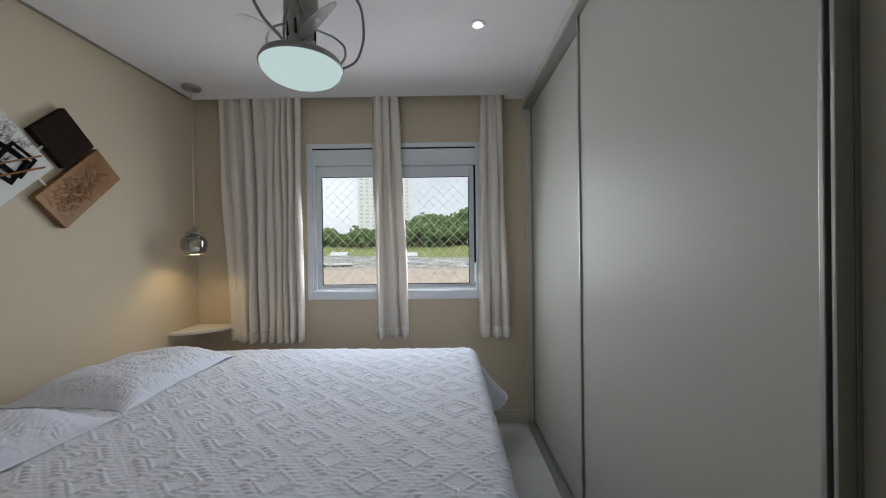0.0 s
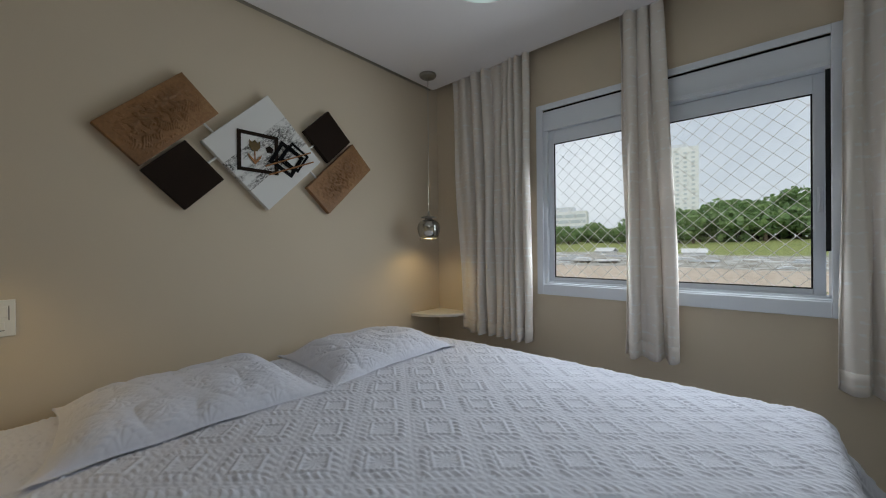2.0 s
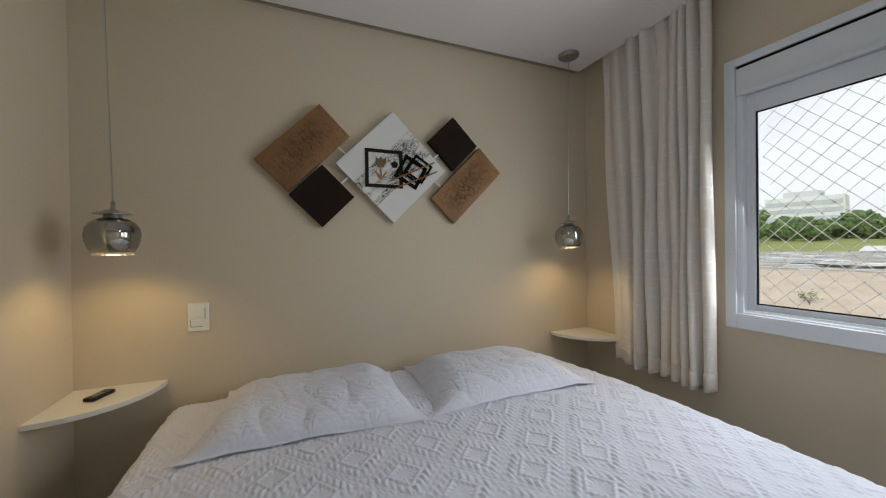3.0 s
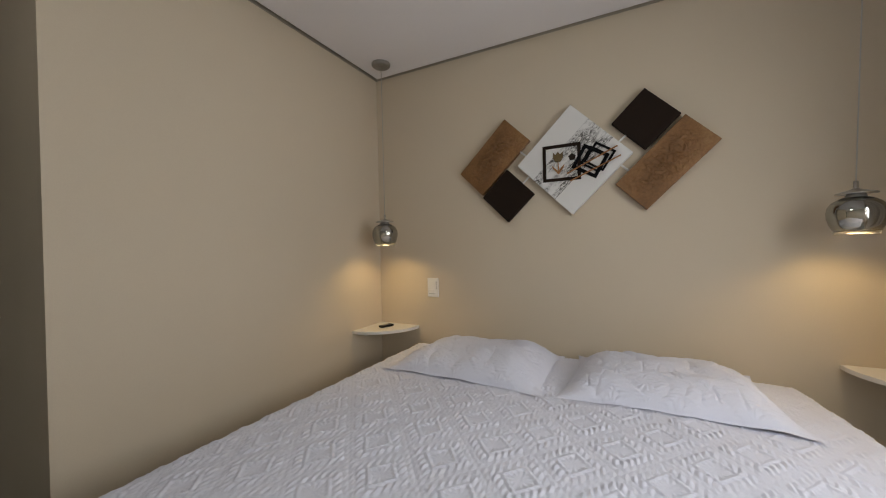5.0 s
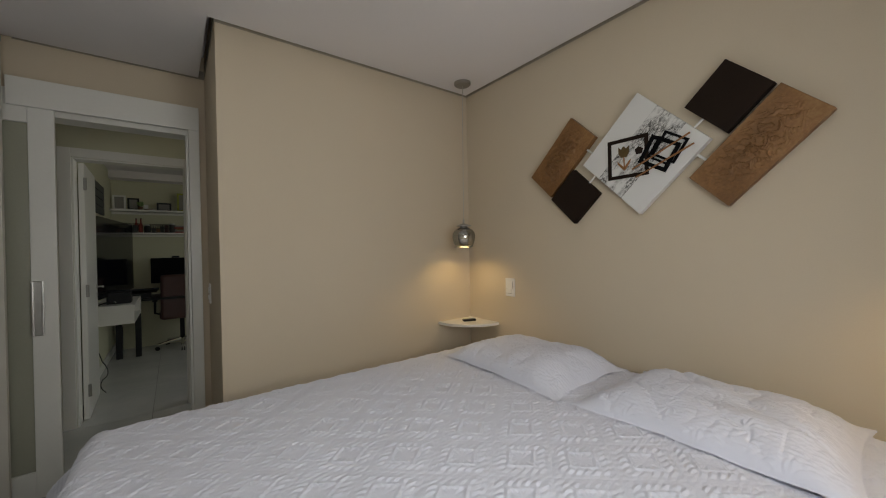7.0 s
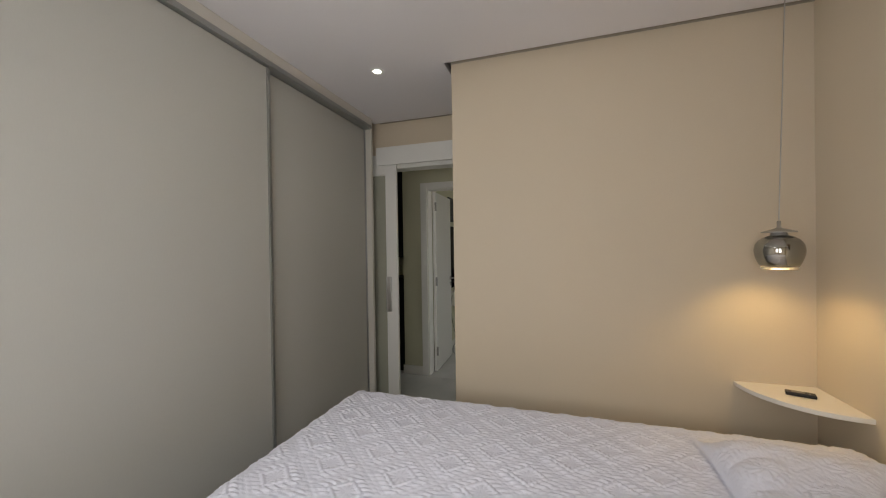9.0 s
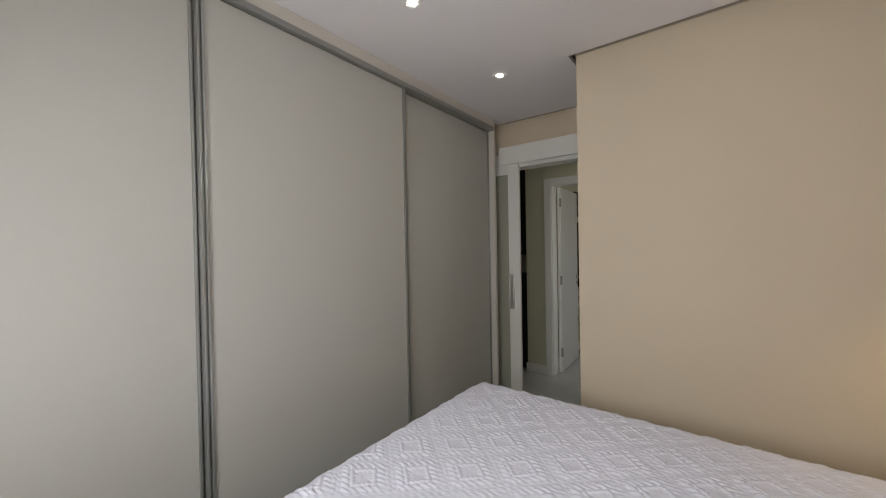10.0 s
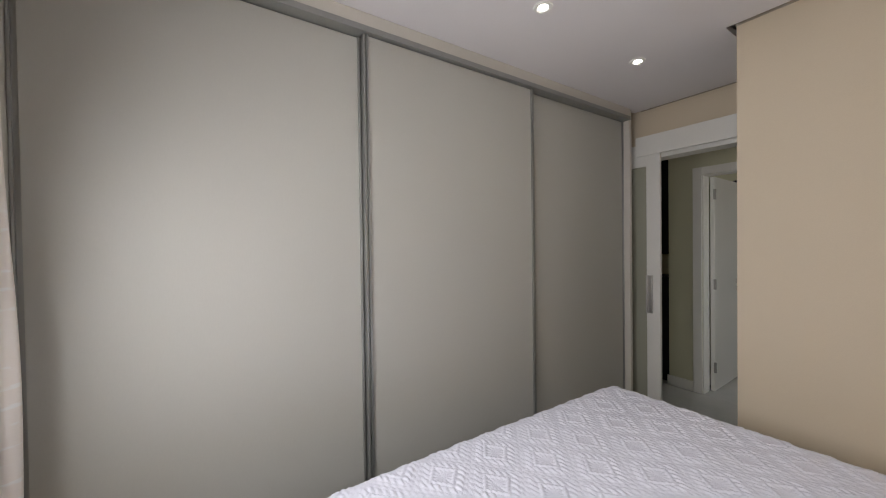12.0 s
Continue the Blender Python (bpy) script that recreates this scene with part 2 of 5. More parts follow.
def earth():
    """Bare tan soil that gives way to grass further off."""
    mat, nodes, links, bsdf = material("soil_and_grass")
    tc = nodes.new("ShaderNodeTexCoord")
    sep = nodes.new("ShaderNodeSeparateXYZ")
    links.new(tc.outputs["Object"], sep.inputs[0])
    n1 = noise_tex(nodes, links, tc.outputs["Object"], 0.12, 6, 0.6)
    n2 = noise_tex(nodes, links, tc.outputs["Object"], 1.3, 6, 0.65)
    n3 = noise_tex(nodes, links, tc.outputs["Object"], 0.9, 8, 0.75)
    rubble = ramp(nodes, links, n3, [(0.36, (0.16, 0.14, 0.10)), (0.48, (0.36, 0.33, 0.28)), (0.60, (0.66, 0.65, 0.62))])
    soil = ramp(nodes, links, n2, [(0.3, (0.52, 0.42, 0.33)), (0.7, (0.64, 0.54, 0.44))])
    grass = ramp(nodes, links, n2, [(0.3, (0.21, 0.26, 0.075)), (0.7, (0.35, 0.36, 0.12))])
    edge = nodes.new("ShaderNodeMath")
    edge.operation = "MULTIPLY_ADD"
    edge.inputs[1].default_value = 14.0
    links.new(n1, edge.inputs[0])
    links.new(sep.outputs["Y"], edge.inputs[2])
    rng = nodes.new("ShaderNodeMapRange")
    rng.inputs[1].default_value, rng.inputs[2].default_value = 66, 70
    links.new(edge.outputs[0], rng.inputs[0])
    mx = nodes.new("ShaderNodeMix")
    mx.data_type = "RGBA"
    links.new(rng.outputs[0], mx.inputs[0])
    near = nodes.new("ShaderNodeMapRange")
    near.inputs[1].default_value, near.inputs[2].default_value = 33.0, 34.0
    links.new(edge.outputs[0], near.inputs[0])
    bare = nodes.new("ShaderNodeMix")
    bare.data_type = "RGBA"
    links.new(near.outputs[0], bare.inputs[0])
    links.new(soil, bare.inputs[6])
    links.new(rubble, bare.inputs[7])
    links.new(bare.outputs[2], mx.inputs[6])
    links.new(grass, mx.inputs[7])
    links.new(mx.outputs[2], bsdf.inputs["Base Color"])
    bsdf.inputs["Roughness"].default_value = 0.95
    bump(nodes, links, bsdf, n2, 0.6, 0.3)
    return mat


def foliage():
    mat, nodes, links, bsdf = material("tree_foliage")
    geo = nodes.new("ShaderNodeNewGeometry")
    # greens lightened to put the far wood's haze into their colour
    links.new(ramp(nodes, links, geo.outputs["Random Per Island"], [(0.0, (0.10, 0.17, 0.07)), (0.6, (0.20, 0.30, 0.12)), (1.0, (0.32, 0.42, 0.18))]), bsdf.inputs["Base Color"])
    bsdf.inputs["Roughness"].default_value = 0.8
    tr = nodes.new("ShaderNodeBsdfTranslucent")
    tr.inputs[0].default_value = (0.26, 0.40, 0.13, 1)
    mx = nodes.new("ShaderNodeMixShader")
    mx.inputs[0].default_value = 0.35
    links.new(bsdf.outputs[0], mx.inputs[1])
    links.new(tr.outputs[0], mx.inputs[2])
    links.new(mx.outputs[0], nodes["Material Output"].inputs[0])
    return mat


PORCELAIN, CURTAIN, CARVED, CANVAS, EARTH, LEAF = porcelain(), curtain_cloth(), carved_wood(), speckled_canvas(), earth(), foliage()
# concrete and far glass paled, with distance haze put into their colour
CONCRETE = surface("pale_concrete", (0.78, 0.79, 0.80), 0.8, vary=0.04, big=0.1, grain=2)
CONCRETE_DARK = surface("grey_concrete", (0.62, 0.64, 0.67), 0.8, vary=0.04, big=0.1, grain=2)
HAZED_GLASS = surface("hazed_window_glass", (0.52, 0.56, 0.60), 0.3, vary=0.1, big=0.3, grain=2)
SHED = surface("white_sheet_metal", (0.72, 0.72, 0.72), 0.5, vary=0.05, big=0.5, grain=5)
BARK = surface("bark", (0.10, 0.075, 0.05), 0.9, vary=0.2, big=1, grain=8)

# ---- building helpers ----


def to_mesh(name, bm, mat, smooth=False):
    bmesh.ops.recalc_face_normals(bm, faces=bm.faces)
    me = bpy.data.meshes.new(name)
    bm.to_mesh(me)
    bm.free()
    if mat:
        me.materials.append(mat)
    if smooth:
        me.polygons.foreach_set("use_smooth", [True] * len(me.polygons))
    return me


def part(name, bm, mat, parent=None, label="", smooth=False, m=None):
    ob = new(name, to_mesh(name, bm, mat, smooth))
    if parent:
        ob.parent = parent
    if m is not None:
        ob.matrix_basis = m
    return tagged(ob, label)


def thing(name, label, category, m=None, group="", kind=""):
    ob = new(name)
    ob.empty_display_size = 0.1
    if m is not None:
        ob.matrix_basis = m
    return tagged(ob, label, category, group, kind)


def add_box(bm, x0, x1, y0, y1, z0, z1, bevel=0.0, m=None):
    made = bmesh.ops.create_cube(bm, size=1.0)
    verts = made["verts"]
    for v in verts:
        v.co = Vector((x0 + (v.co.x + 0.5) * (x1 - x0), y0 + (v.co.y + 0.5) * (y1 - y0), z0 + (v.co.z + 0.5) * (z1 - z0)))
        if m is not None:
            v.co = m @ v.co
    if bevel:
        edges = {e for v in verts for e in v.link_edges}
        bmesh.ops.bevel(bm, geom=list(edges), offset=bevel, segments=2, affect="EDGES", profile=0.6)
    return bm


def box(x0, x1, y0, y1, z0, z1, bevel=0.0, m=None):
    return add_box(bmesh.new(), x0, x1, y0, y1, z0, z1, bevel, m)


def add_lathe(bm, profile, n=40, center=(0, 0, 0)):
    """Turns (radius, height) pairs round the z axis."""
    cx, cy, cz = center
    rings = []
    for r, z in profile:
        if r < 1e-5:
            rings.append([bm.verts.new((cx, cy, cz + z))])
        else:
            rings.append([bm.verts.new((cx + r * math.cos(2 * math.pi * k / n), cy + r * math.sin(2 * math.pi * k / n), cz + z)) for k in range(n)])
    for a, b in zip(rings, rings[1:]):
        for k in range(n):
            q = (k + 1) % n
            if len(a) == 1 and len(b) > 1:
                bm.faces.new((a[0], b[q], b[k]))
            elif len(b) == 1 and len(a) > 1:
                bm.faces.new((a[k], a[q], b[0]))
            elif len(a) > 1:
                bm.faces.new((a[k], a[q], b[q], b[k]))
    return bm


def lathe(profile, n=40, center=(0, 0, 0)):
    return add_lathe(bmesh.new(), profile, n, center)


def add_tube(bm, points, radius, n=8):
    """A round bar along a line of points."""
    pts = [Vector(p) for p in points]
    rings = []
    side = None
    for i, p in enumerate(pts):
        d = (pts[min(i + 1, len(pts) - 1)] - pts[max(i - 1, 0)]).normalized()
        if side is None:
            side = d.orthogonal().normalized()
        side = (side - d * side.dot(d)).normalized()
        up = d.cross(side)
        r = radius[i] if isinstance(radius, (list, tuple)) else radius
        rings.append([bm.verts.new(p + (side * math.cos(2 * math.pi * k / n) + up * math.sin(2 * math.pi * k / n)) * r) for k in range(n)])
    for a, b in zip(rings, rings[1:]):
        for k in range(n):
            bm.faces.new((a[k], a[(k + 1) % n], b[(k + 1) % n], b[k]))
    bm.faces.new(rings[0])
    bm.faces.new(rings[-1])
    return bm


def tube(points, radius, n=8):
    return add_tube(bmesh.new(), points, radius, n)


def arc(p0, p1, p2, n=16):
    """Points on a quadratic curve."""
    a, b, c = Vector(p0), Vector(p1), Vector(p2)
    return [(1 - t) ** 2 * a + 2 * t * (1 - t) * b + t * t * c for t in [k / n for k in range(n + 1)]]


def structure(name, bm, mat, label="", category=""):
    return tagged(part(name, bm, mat), label, category or name.split("_")[0], kind="structure")


def grid_mesh(name, points, mat, keep=None, uv=None):
    """A smooth sheet from a rows x columns x 3 array."""
    rows, cols = points.shape[:2]
    idx = np.arange(rows * cols).reshape(rows, cols)
    faces = np.stack([idx[:-1, :-1], idx[:-1, 1:], idx[1:, 1:], idx[1:, :-1]], -1).reshape(-1, 4)
    if keep is not None:
        faces = faces[keep[:-1, :-1].reshape(-1)]
    me = bpy.data.meshes.new(name)
    me.from_pydata(points.reshape(-1, 3).tolist(), [], faces.tolist())
    me.materials.append(mat)
    me.polygons.foreach_set("use_smooth", [True] * len(me.polygons))
    if uv is not None:
        lay = me.uv_layers.new(name="UVMap")
        flat = uv.reshape(-1, 2)
        vi = np.empty(len(me.loops), dtype=np.int32)
        me.loops.foreach_get("vertex_index", vi)
        lay.data.foreach_set("uv", flat[vi].astype(np.float32).ravel())
    return me


# ---- the plan ----
XH, YB, YW, XW = -1.335, 0.598, 3.300, 1.240   # head wall, partition, window wall, wardrobe front
XE, YD = 0.357, -0.190                          # partition's edge, bedroom door's wall
ZC, ZS = 2.523, 2.680                           # lowered ceiling, slab
XS, YC, YF = 1.235, -1.180, -4.000                         # corridor's far wall, study's back wall

structure("wall_head", box(XH - 0.15, XH, YB - 0.8, YW + 0.2, 0, ZS), WALL, "beige painted wall behind the bed's head")
structure("wall_partition", box(XH - 0.15, XE, YD - 0.13, YB, 0, ZS), WALL, "beige painted partition block beside the bed")

# window wall with its opening
WX0, WX1, WZ0, WZ1 = -0.435, 0.875, 1.000, 2.170
bm = bmesh.new()
add_box(bm, XH, WX0, YW, YW + 0.2, 0, ZS)
add_box(bm, WX1, 1.95, YW, YW + 0.2, 0, ZS)
add_box(bm, WX0, WX1, YW, YW + 0.2, 0, WZ0)
add_box(bm, WX0, WX1, YW, YW + 0.2, WZ1, ZS)
structure("wall_window", bm, WALL, "beige painted outer wall with a window opening")
structure("wall_wardrobe", box(1.86, 1.95, YD - 0.13, YW, 0, ZS), WALL, "beige wall behind the wardrobe")

# bedroom door's wall
DX0, DX1, DZ = 0.455, 1.235, 2.143
bm = bmesh.new()
add_box(bm, DX1, 1.86, YD - 0.13, YD, 0, ZS)
add_box(bm, XE, DX0, YD - 0.13, YD, 0, ZS)
add_box(bm, DX0, DX1, YD - 0.13, YD, DZ, ZS)
structure("wall_door", bm, WALL, "beige wall with the bedroom doorway")

# corridor and study shells
FX0, FX1, FZ = 0.458, 1.172, 2.105
bm = bmesh.new()
add_box(bm, FX1, 1.47, YC - 0.13, YC, 0, ZS)
add_box(bm, -0.9, FX0, YC - 0.13, YC, 0, ZS)
add_box(bm, FX0, FX1, YC - 0.13, YC, FZ, ZS)
structure("wall_corridor", bm, WALL_FAR, "beige corridor wall with the study doorway")
# unseen end wall; its opening is added to let light in
bm = bmesh.new()
add_box(bm, -1.0, -0.9, YC - 0.13, YD - 0.13, 0, 1.0)
add_box(bm, -1.0, -0.9, YC - 0.13, YD - 0.13, 2.1, ZS)
add_box(bm, -1.0, -0.9, YC - 0.13, -1.05, 1.0, 2.1)
add_box(bm, -1.0, -0.9, -0.45, YD - 0.13, 1.0, 2.1)
structure("wall_corridor_end", bm, WALL_FAR, "unseen end wall with an opening added to light the corridor")
# added fill lamp in that opening, brightens the corridor
lamp("corridor_fill", "AREA", 1.8, (0.92, 0.99, 0.97), look((-0.93, -0.75, 1.55), (1.2, -1.0, 0.3)), size=0.55, size_y=1.0)
bm = bmesh.new()
add_box(bm, 1.95, 2.95, YD - 0.13, YD, 0, ZS)
add_box(bm, 2.95, 3.05, -2.0, YD, 0, ZS)
add_box(bm, 1.475, 2.95, -2.0, -1.9, 0, ZS)
structure("wall_recess", bm, WALL_FAR, "plain walls of the recess beyond the corridor")
structure("wall_study_side", box(XS, XS + 0.12, YF, YC - 0.13, 0, ZS), WALL_FAR, "beige study wall carrying the television")
structure("wall_study_back", box(-1.7, 1.49, YF - 0.1, YF, 0, ZS), WALL_FAR, "beige study wall with shelves above the desk")
# unseen wall; window assumed from the study's daylight, placed to light the door leaf
bm = bmesh.new()
add_box(bm, -1.8, -1.7, YF, -2.5, 0, ZS)
add_box(bm, -1.8, -1.7, -1.45, YC - 0.13, 0, ZS)
add_box(bm, -1.8, -1.7, -2.5, -1.45, 0, 1.0)
add_box(bm, -1.8, -1.7, -2.5, -1.45, 2.2, ZS)
add_box(bm, -1.7, -1.0, YC - 0.13, YC, 0, ZS)
structure("wall_study_window", bm, WALL_FAR, "unseen study wall with an assumed window opening")
# lamp in the assumed window stands in for daylight
lamp("study_daylight", "AREA", 4.2, (0.90, 0.97, 1.0), look((-1.74, -1.95, 1.6), (0.8, -1.65, 0.5)), size=0.95, size_y=1.1)

# ceilings: slab above, lowered panel with a shadow gap and a curtain slot
bm = bmesh.new()
add_box(bm, -1.9, 3.1, YF - 0.1, YW + 0.2, ZS, ZS + 0.12)
G = 0.034
add_box(bm, XH + G, XE + G, YB + G, 3.215, ZC, ZC + 0.03)
add_box(bm, XE + G, 1.085, YD + G, 3.215, ZC, ZC + 0.03)
add_box(bm, 1.085, XW + 0.03, YD + G, YW, ZC, ZC + 0.03)
structure("ceiling", bm, CEILING, "white plasterboard ceiling lowered with a shadow gap")
bm = bmesh.new()
add_box(bm, -0.9, 2.95, YC, YD - 0.13, 2.5, 2.53)
add_box(bm, -1.7, 1.36, YF, YC - 0.13, 2.48, 2.51)
add_box(bm, 0.0, 1.36, YF, YF + 0.25, 2.38, 2.4795)
structure("ceiling_corridor", bm, CEILING, "white corridor and study ceiling")

# profile closing the gap round the lowered ceiling; its dark tone paints in the shade
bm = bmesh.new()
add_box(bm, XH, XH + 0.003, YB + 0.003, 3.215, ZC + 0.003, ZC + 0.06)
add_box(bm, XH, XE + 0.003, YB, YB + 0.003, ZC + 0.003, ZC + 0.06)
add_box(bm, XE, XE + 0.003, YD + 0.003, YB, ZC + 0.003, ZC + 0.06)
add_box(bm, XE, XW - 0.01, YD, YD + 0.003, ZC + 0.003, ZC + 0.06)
structure("trim_ceiling", bm, GAP_SHADE, "thin profile in the ceiling's shadow gap with its shade painted on", "trim")

# skirting boards
bm = bmesh.new()
add_box(bm, XH, XW, YW - 0.014, YW, 0, 0.10, 0.003)
add_box(bm, XH, XH + 0.014, YB + 0.014, YW - 0.0145, 0, 0.10, 0.003)
add_box(bm, XH, XE, YB, YB + 0.014, 0, 0.10, 0.003)
structure("baseboard", bm, LAMINATE_EDGE, "beige skirting tile along the bedroom walls", "baseboard")
bm = bmesh.new()
add_box(bm, 1.2475, 1.484, YC, YC + 0.014, 0, 0.10, 0.003)
add_box(bm, -0.9, 0.397, YC, YC + 0.014, 0, 0.10, 0.003)
add_box(bm, XS - 0.014, XS, YF, YC - 0.15, 0, 0.10, 0.003)
structure("baseboard_corridor", bm, WHITE, "white skirting board along the corridor", "baseboard")


# ---- window ----
def window():
    win = thing("window_1", "white aluminium sliding window with roller shutter box", "window", kind="structure")
    bm = bmesh.new()
    y0, y1 = YW - 0.012, YW + 0.0
    add_box(bm, -0.462, -0.418, y0, y1 - 0.0005, 0.972, 2.193, 0.003)
    add_box(bm, 0.858, 0.902, y0, y1 - 0.0005, 0.972, 2.193, 0.003)
    add_box(bm, -0.418, 0.858, y0, y1 - 0.0005, 2.158, 2.193, 0.003)
    add_box(bm, -0.418, 0.858, y0, y1 - 0.0005, 0.972, 1.040, 0.003)
    part("window_trim", bm, PVC, win)
    bm = bmesh.new()
    add_box(bm, WX0, -0.395, YW + 0.002, YW + 0.12, WZ0, 2.038, 0.004)
    add_box(bm, 0.862, WX1, YW + 0.002, YW + 0.12, WZ0, 2.038, 0.004)
    add_box(bm, -0.395, 0.862, YW + 0.002, YW + 0.12, WZ0, 1.048, 0.004)
    add_box(bm, -0.395, 0.862, YW + 0.012, YW + 0.03, 1.048, 1.058)
    add_box(bm, -0.395, 0.862, YW + 0.062, YW + 0.08, 1.048, 1.058)
    part("window_frame", bm, PVC, win)
    bm = bmesh.new()
    add_box(bm, WX0, WX1, YW + 0.004, YW + 0.12, 2.028, 2.150, 0.004)
    add_box(bm, WX0 + 0.02, WX1 - 0.02, YW - 0.008, YW + 0.006, 2.023, 2.041, 0.003)
    part("shutter_box", bm, PVC, win)
    part("shadow_slot", box(WX0 + 0.004, WX1 - 0.004, YW + 0.03, YW + 0.12, 2.151, WZ1 - 0.001), BLACK, win, "dark slot above the shutter box")
    # black strip put in for the dark gap between sash and frame
    part("gap_strip", box(0.845, 0.861, YW + 0.03, YW + 0.036, 1.25, 2.022), BLACK, win, "black strip standing in for the dark gap beside the sash")

    def sash(x0, x1, y):
        bm = bmesh.new()
        z0, z1, w = 1.052, 2.026, 0.040
        add_box(bm, x0, x0 + w, y, y + 0.03, z0, z1, 0.003)
        add_box(bm, x1 - w, x1, y, y + 0.03, z0, z1, 0.003)
        add_box(bm, x0 + w, x1 - w, y, y + 0.03, z0, z0 + 0.03, 0.003)
        add_box(bm, x0 + w, x1 - w, y, y + 0.03, z1 - 0.083, z1, 0.003)
        s = part("sash", bm, PVC, win)
        pane = part("pane", box(x0 + w - 0.004, x1 - w + 0.004, y + 0.012, y + 0.016, z0 + 0.026, z1 - 0.079), GLASS, s, "clear glass pane")
        pane.visible_shadow = False
        bm = bmesh.new()
        e = 0.006
        add_box(bm, x0 + w, x0 + w + e, y + 0.006, y + 0.011, z0 + 0.03, z1 - 0.083)
        add_box(bm, x1 - w - e, x1 - w, y + 0.006, y + 0.011, z0 + 0.03, z1 - 0.083)
        add_box(bm, x0 + w + e, x1 - w - e, y + 0.006, y + 0.011, z0 + 0.03, z0 + 0.03 + e)
        add_box(bm, x0 + w + e, x1 - w - e, y + 0.006, y + 0.011, z1 - 0.083 - e, z1 - 0.083)
        part("gasket", bm, BLACK, s, "black rubber gasket")
        return s

    left = sash(-0.402, 0.262, YW + 0.032)
    right = sash(0.190, 0.850, YW + 0.070)
    for s, x in ((left, -0.384), (right, 0.832)):
        y = YW + (0.032 if s is left else 0.070)
        bm = box(x - 0.008, x + 0.008, y - 0.004, y, 1.42, 1.53, 0.003)
        add_box(bm, x - 0.003, x + 0.003, y - 0.008, y - 0.003, 1.445, 1.50, 0.002)
        part("latch", bm, PVC, s, "small recessed white latch")
    return win


window()


def safety_net():
    bm = bmesh.new()
    x0, x1, z0, z1, y, p = WX0, WX1, WZ0, 2.04, YW + 0.165, 0.080
    rnd = random.Random(4)
    n = int((x1 - x0 + z1 - z0) / p) + 2
    for sign in (1, -1):
        for k in range(n):
            pts = []
            c = (x0 - (z1 - z0) if sign > 0 else x0) + k * p
            steps = 15
            for s in range(steps + 1):
                z = z0 + (z1 - z0) * s / steps
                x = c + sign * (z - z0)
                if x0 <= x <= x1:
                    pts.append((x + rnd.uniform(-0.0015, 0.0015), y + rnd.uniform(-0.002, 0.002), z))
            if len(pts) > 1:
                add_tube(bm, pts, 0.0016, 4)
    for i in range(int((x1 - x0) / p * 2)):
        for j in range(int((z1 - z0) / p * 2)):
            if (i + j) % 2 == 0:
                bmesh.ops.create_icosphere(bm, subdivisions=1, radius=0.0036, matrix=Matrix.Translation((x0 + i * p / 2, y, z0 + j * p / 2)))
    return tagged(part("safety_net", bm, NET), "white knotted cord safety net stretched outside the window", "net")


safety_net()


# ---- curtains ----
def curtain(label, x0t, x1t, x0b, x1b, zb, folds, seed, amp=0.047, y=3.228, gather=1.0):
    """Hanging cloth; gather above 1 crowds the folds towards the end with the larger x."""
    rnd = random.Random(seed)
    nx, nz = folds * 18 + 1, 70
    u = np.linspace(0, 1, nx)
    turns = np.cumsum([0] + [rnd.uniform(0.75, 1.25) for _ in range(folds)])
    warp = np.interp(u ** gather, turns / turns[-1], np.linspace(0, 1, folds + 1))
    wave = np.sin(2 * np.pi * folds * warp)
    sharp = np.sign(wave) * np.abs(wave) ** 0.62
    pts = np.zeros((nz, nx, 3))
    uv = np.zeros((nz, nx, 2))
    ztop = ZS - 0.02
    for j in range(nz):
        f = j / (nz - 1)
        z = ztop + (zb - ztop) * f
        g = 0.70 + 0.30 * f
        x0, x1 = x0t + (x0b - x0t) * f, x1t + (x1b - x1t) * f
        sway = 0.007 * np.sin(4 * f + 7 * u + seed) + 0.004 * np.sin(11 * f + 19 * u)
        pts[j, :, 0] = x0 + (x1 - x0) * u + 0.010 * np.cos(2 * np.pi * folds * warp + 0.6) * g + sway
        pts[j, :, 1] = y + amp * (0.72 + 0.38 * np.sin(13.0 * u + seed)) * g * sharp + 0.006 * np.sin(9 * f + 11 * u) + 0.004 * np.sin(23 * u + 3 * f)
        pts[j, :, 2] = z + (0.006 * np.sin(2 * np.pi * folds * warp + 1) if j == nz - 1 else 0)
        uv[j, :, 0] = u * folds * 0.19
        uv[j, :, 1] = z
    ob = new("curtain", grid_mesh("curtain", pts, CURTAIN, uv=uv))
    mod = ob.modifiers.new("thickness", "SOLIDIFY")
    mod.thickness = 0.0018
    # hem
    hem_pts = pts[-4:, :, :].copy()
    hem_pts[:, :, 1] -= 0.004
    hem = new("hem", grid_mesh("hem", hem_pts, CURTAIN, uv=uv[-4:]))
    hem.parent = ob
    mod = hem.modifiers.new("thickness", "SOLIDIFY")
    mod.thickness = 0.002
    return tagged(ob, label, "curtain", "curtains at the window")


curtain("wide off-white woven curtain hanging in deep folds", -1.130, -0.475, -1.040, -0.480, 0.668, 8, 3, 0.054, gather=1.45)
curtain("narrow off-white curtain over the middle of the window", 0.058, 0.258, 0.075, 0.328, 0.690, 3, 5)
curtain("narrow off-white curtain gathered beside the wardrobe", 0.893, 1.040, 0.868, 1.104, 0.685, 3, 8, 0.030, 3.245)


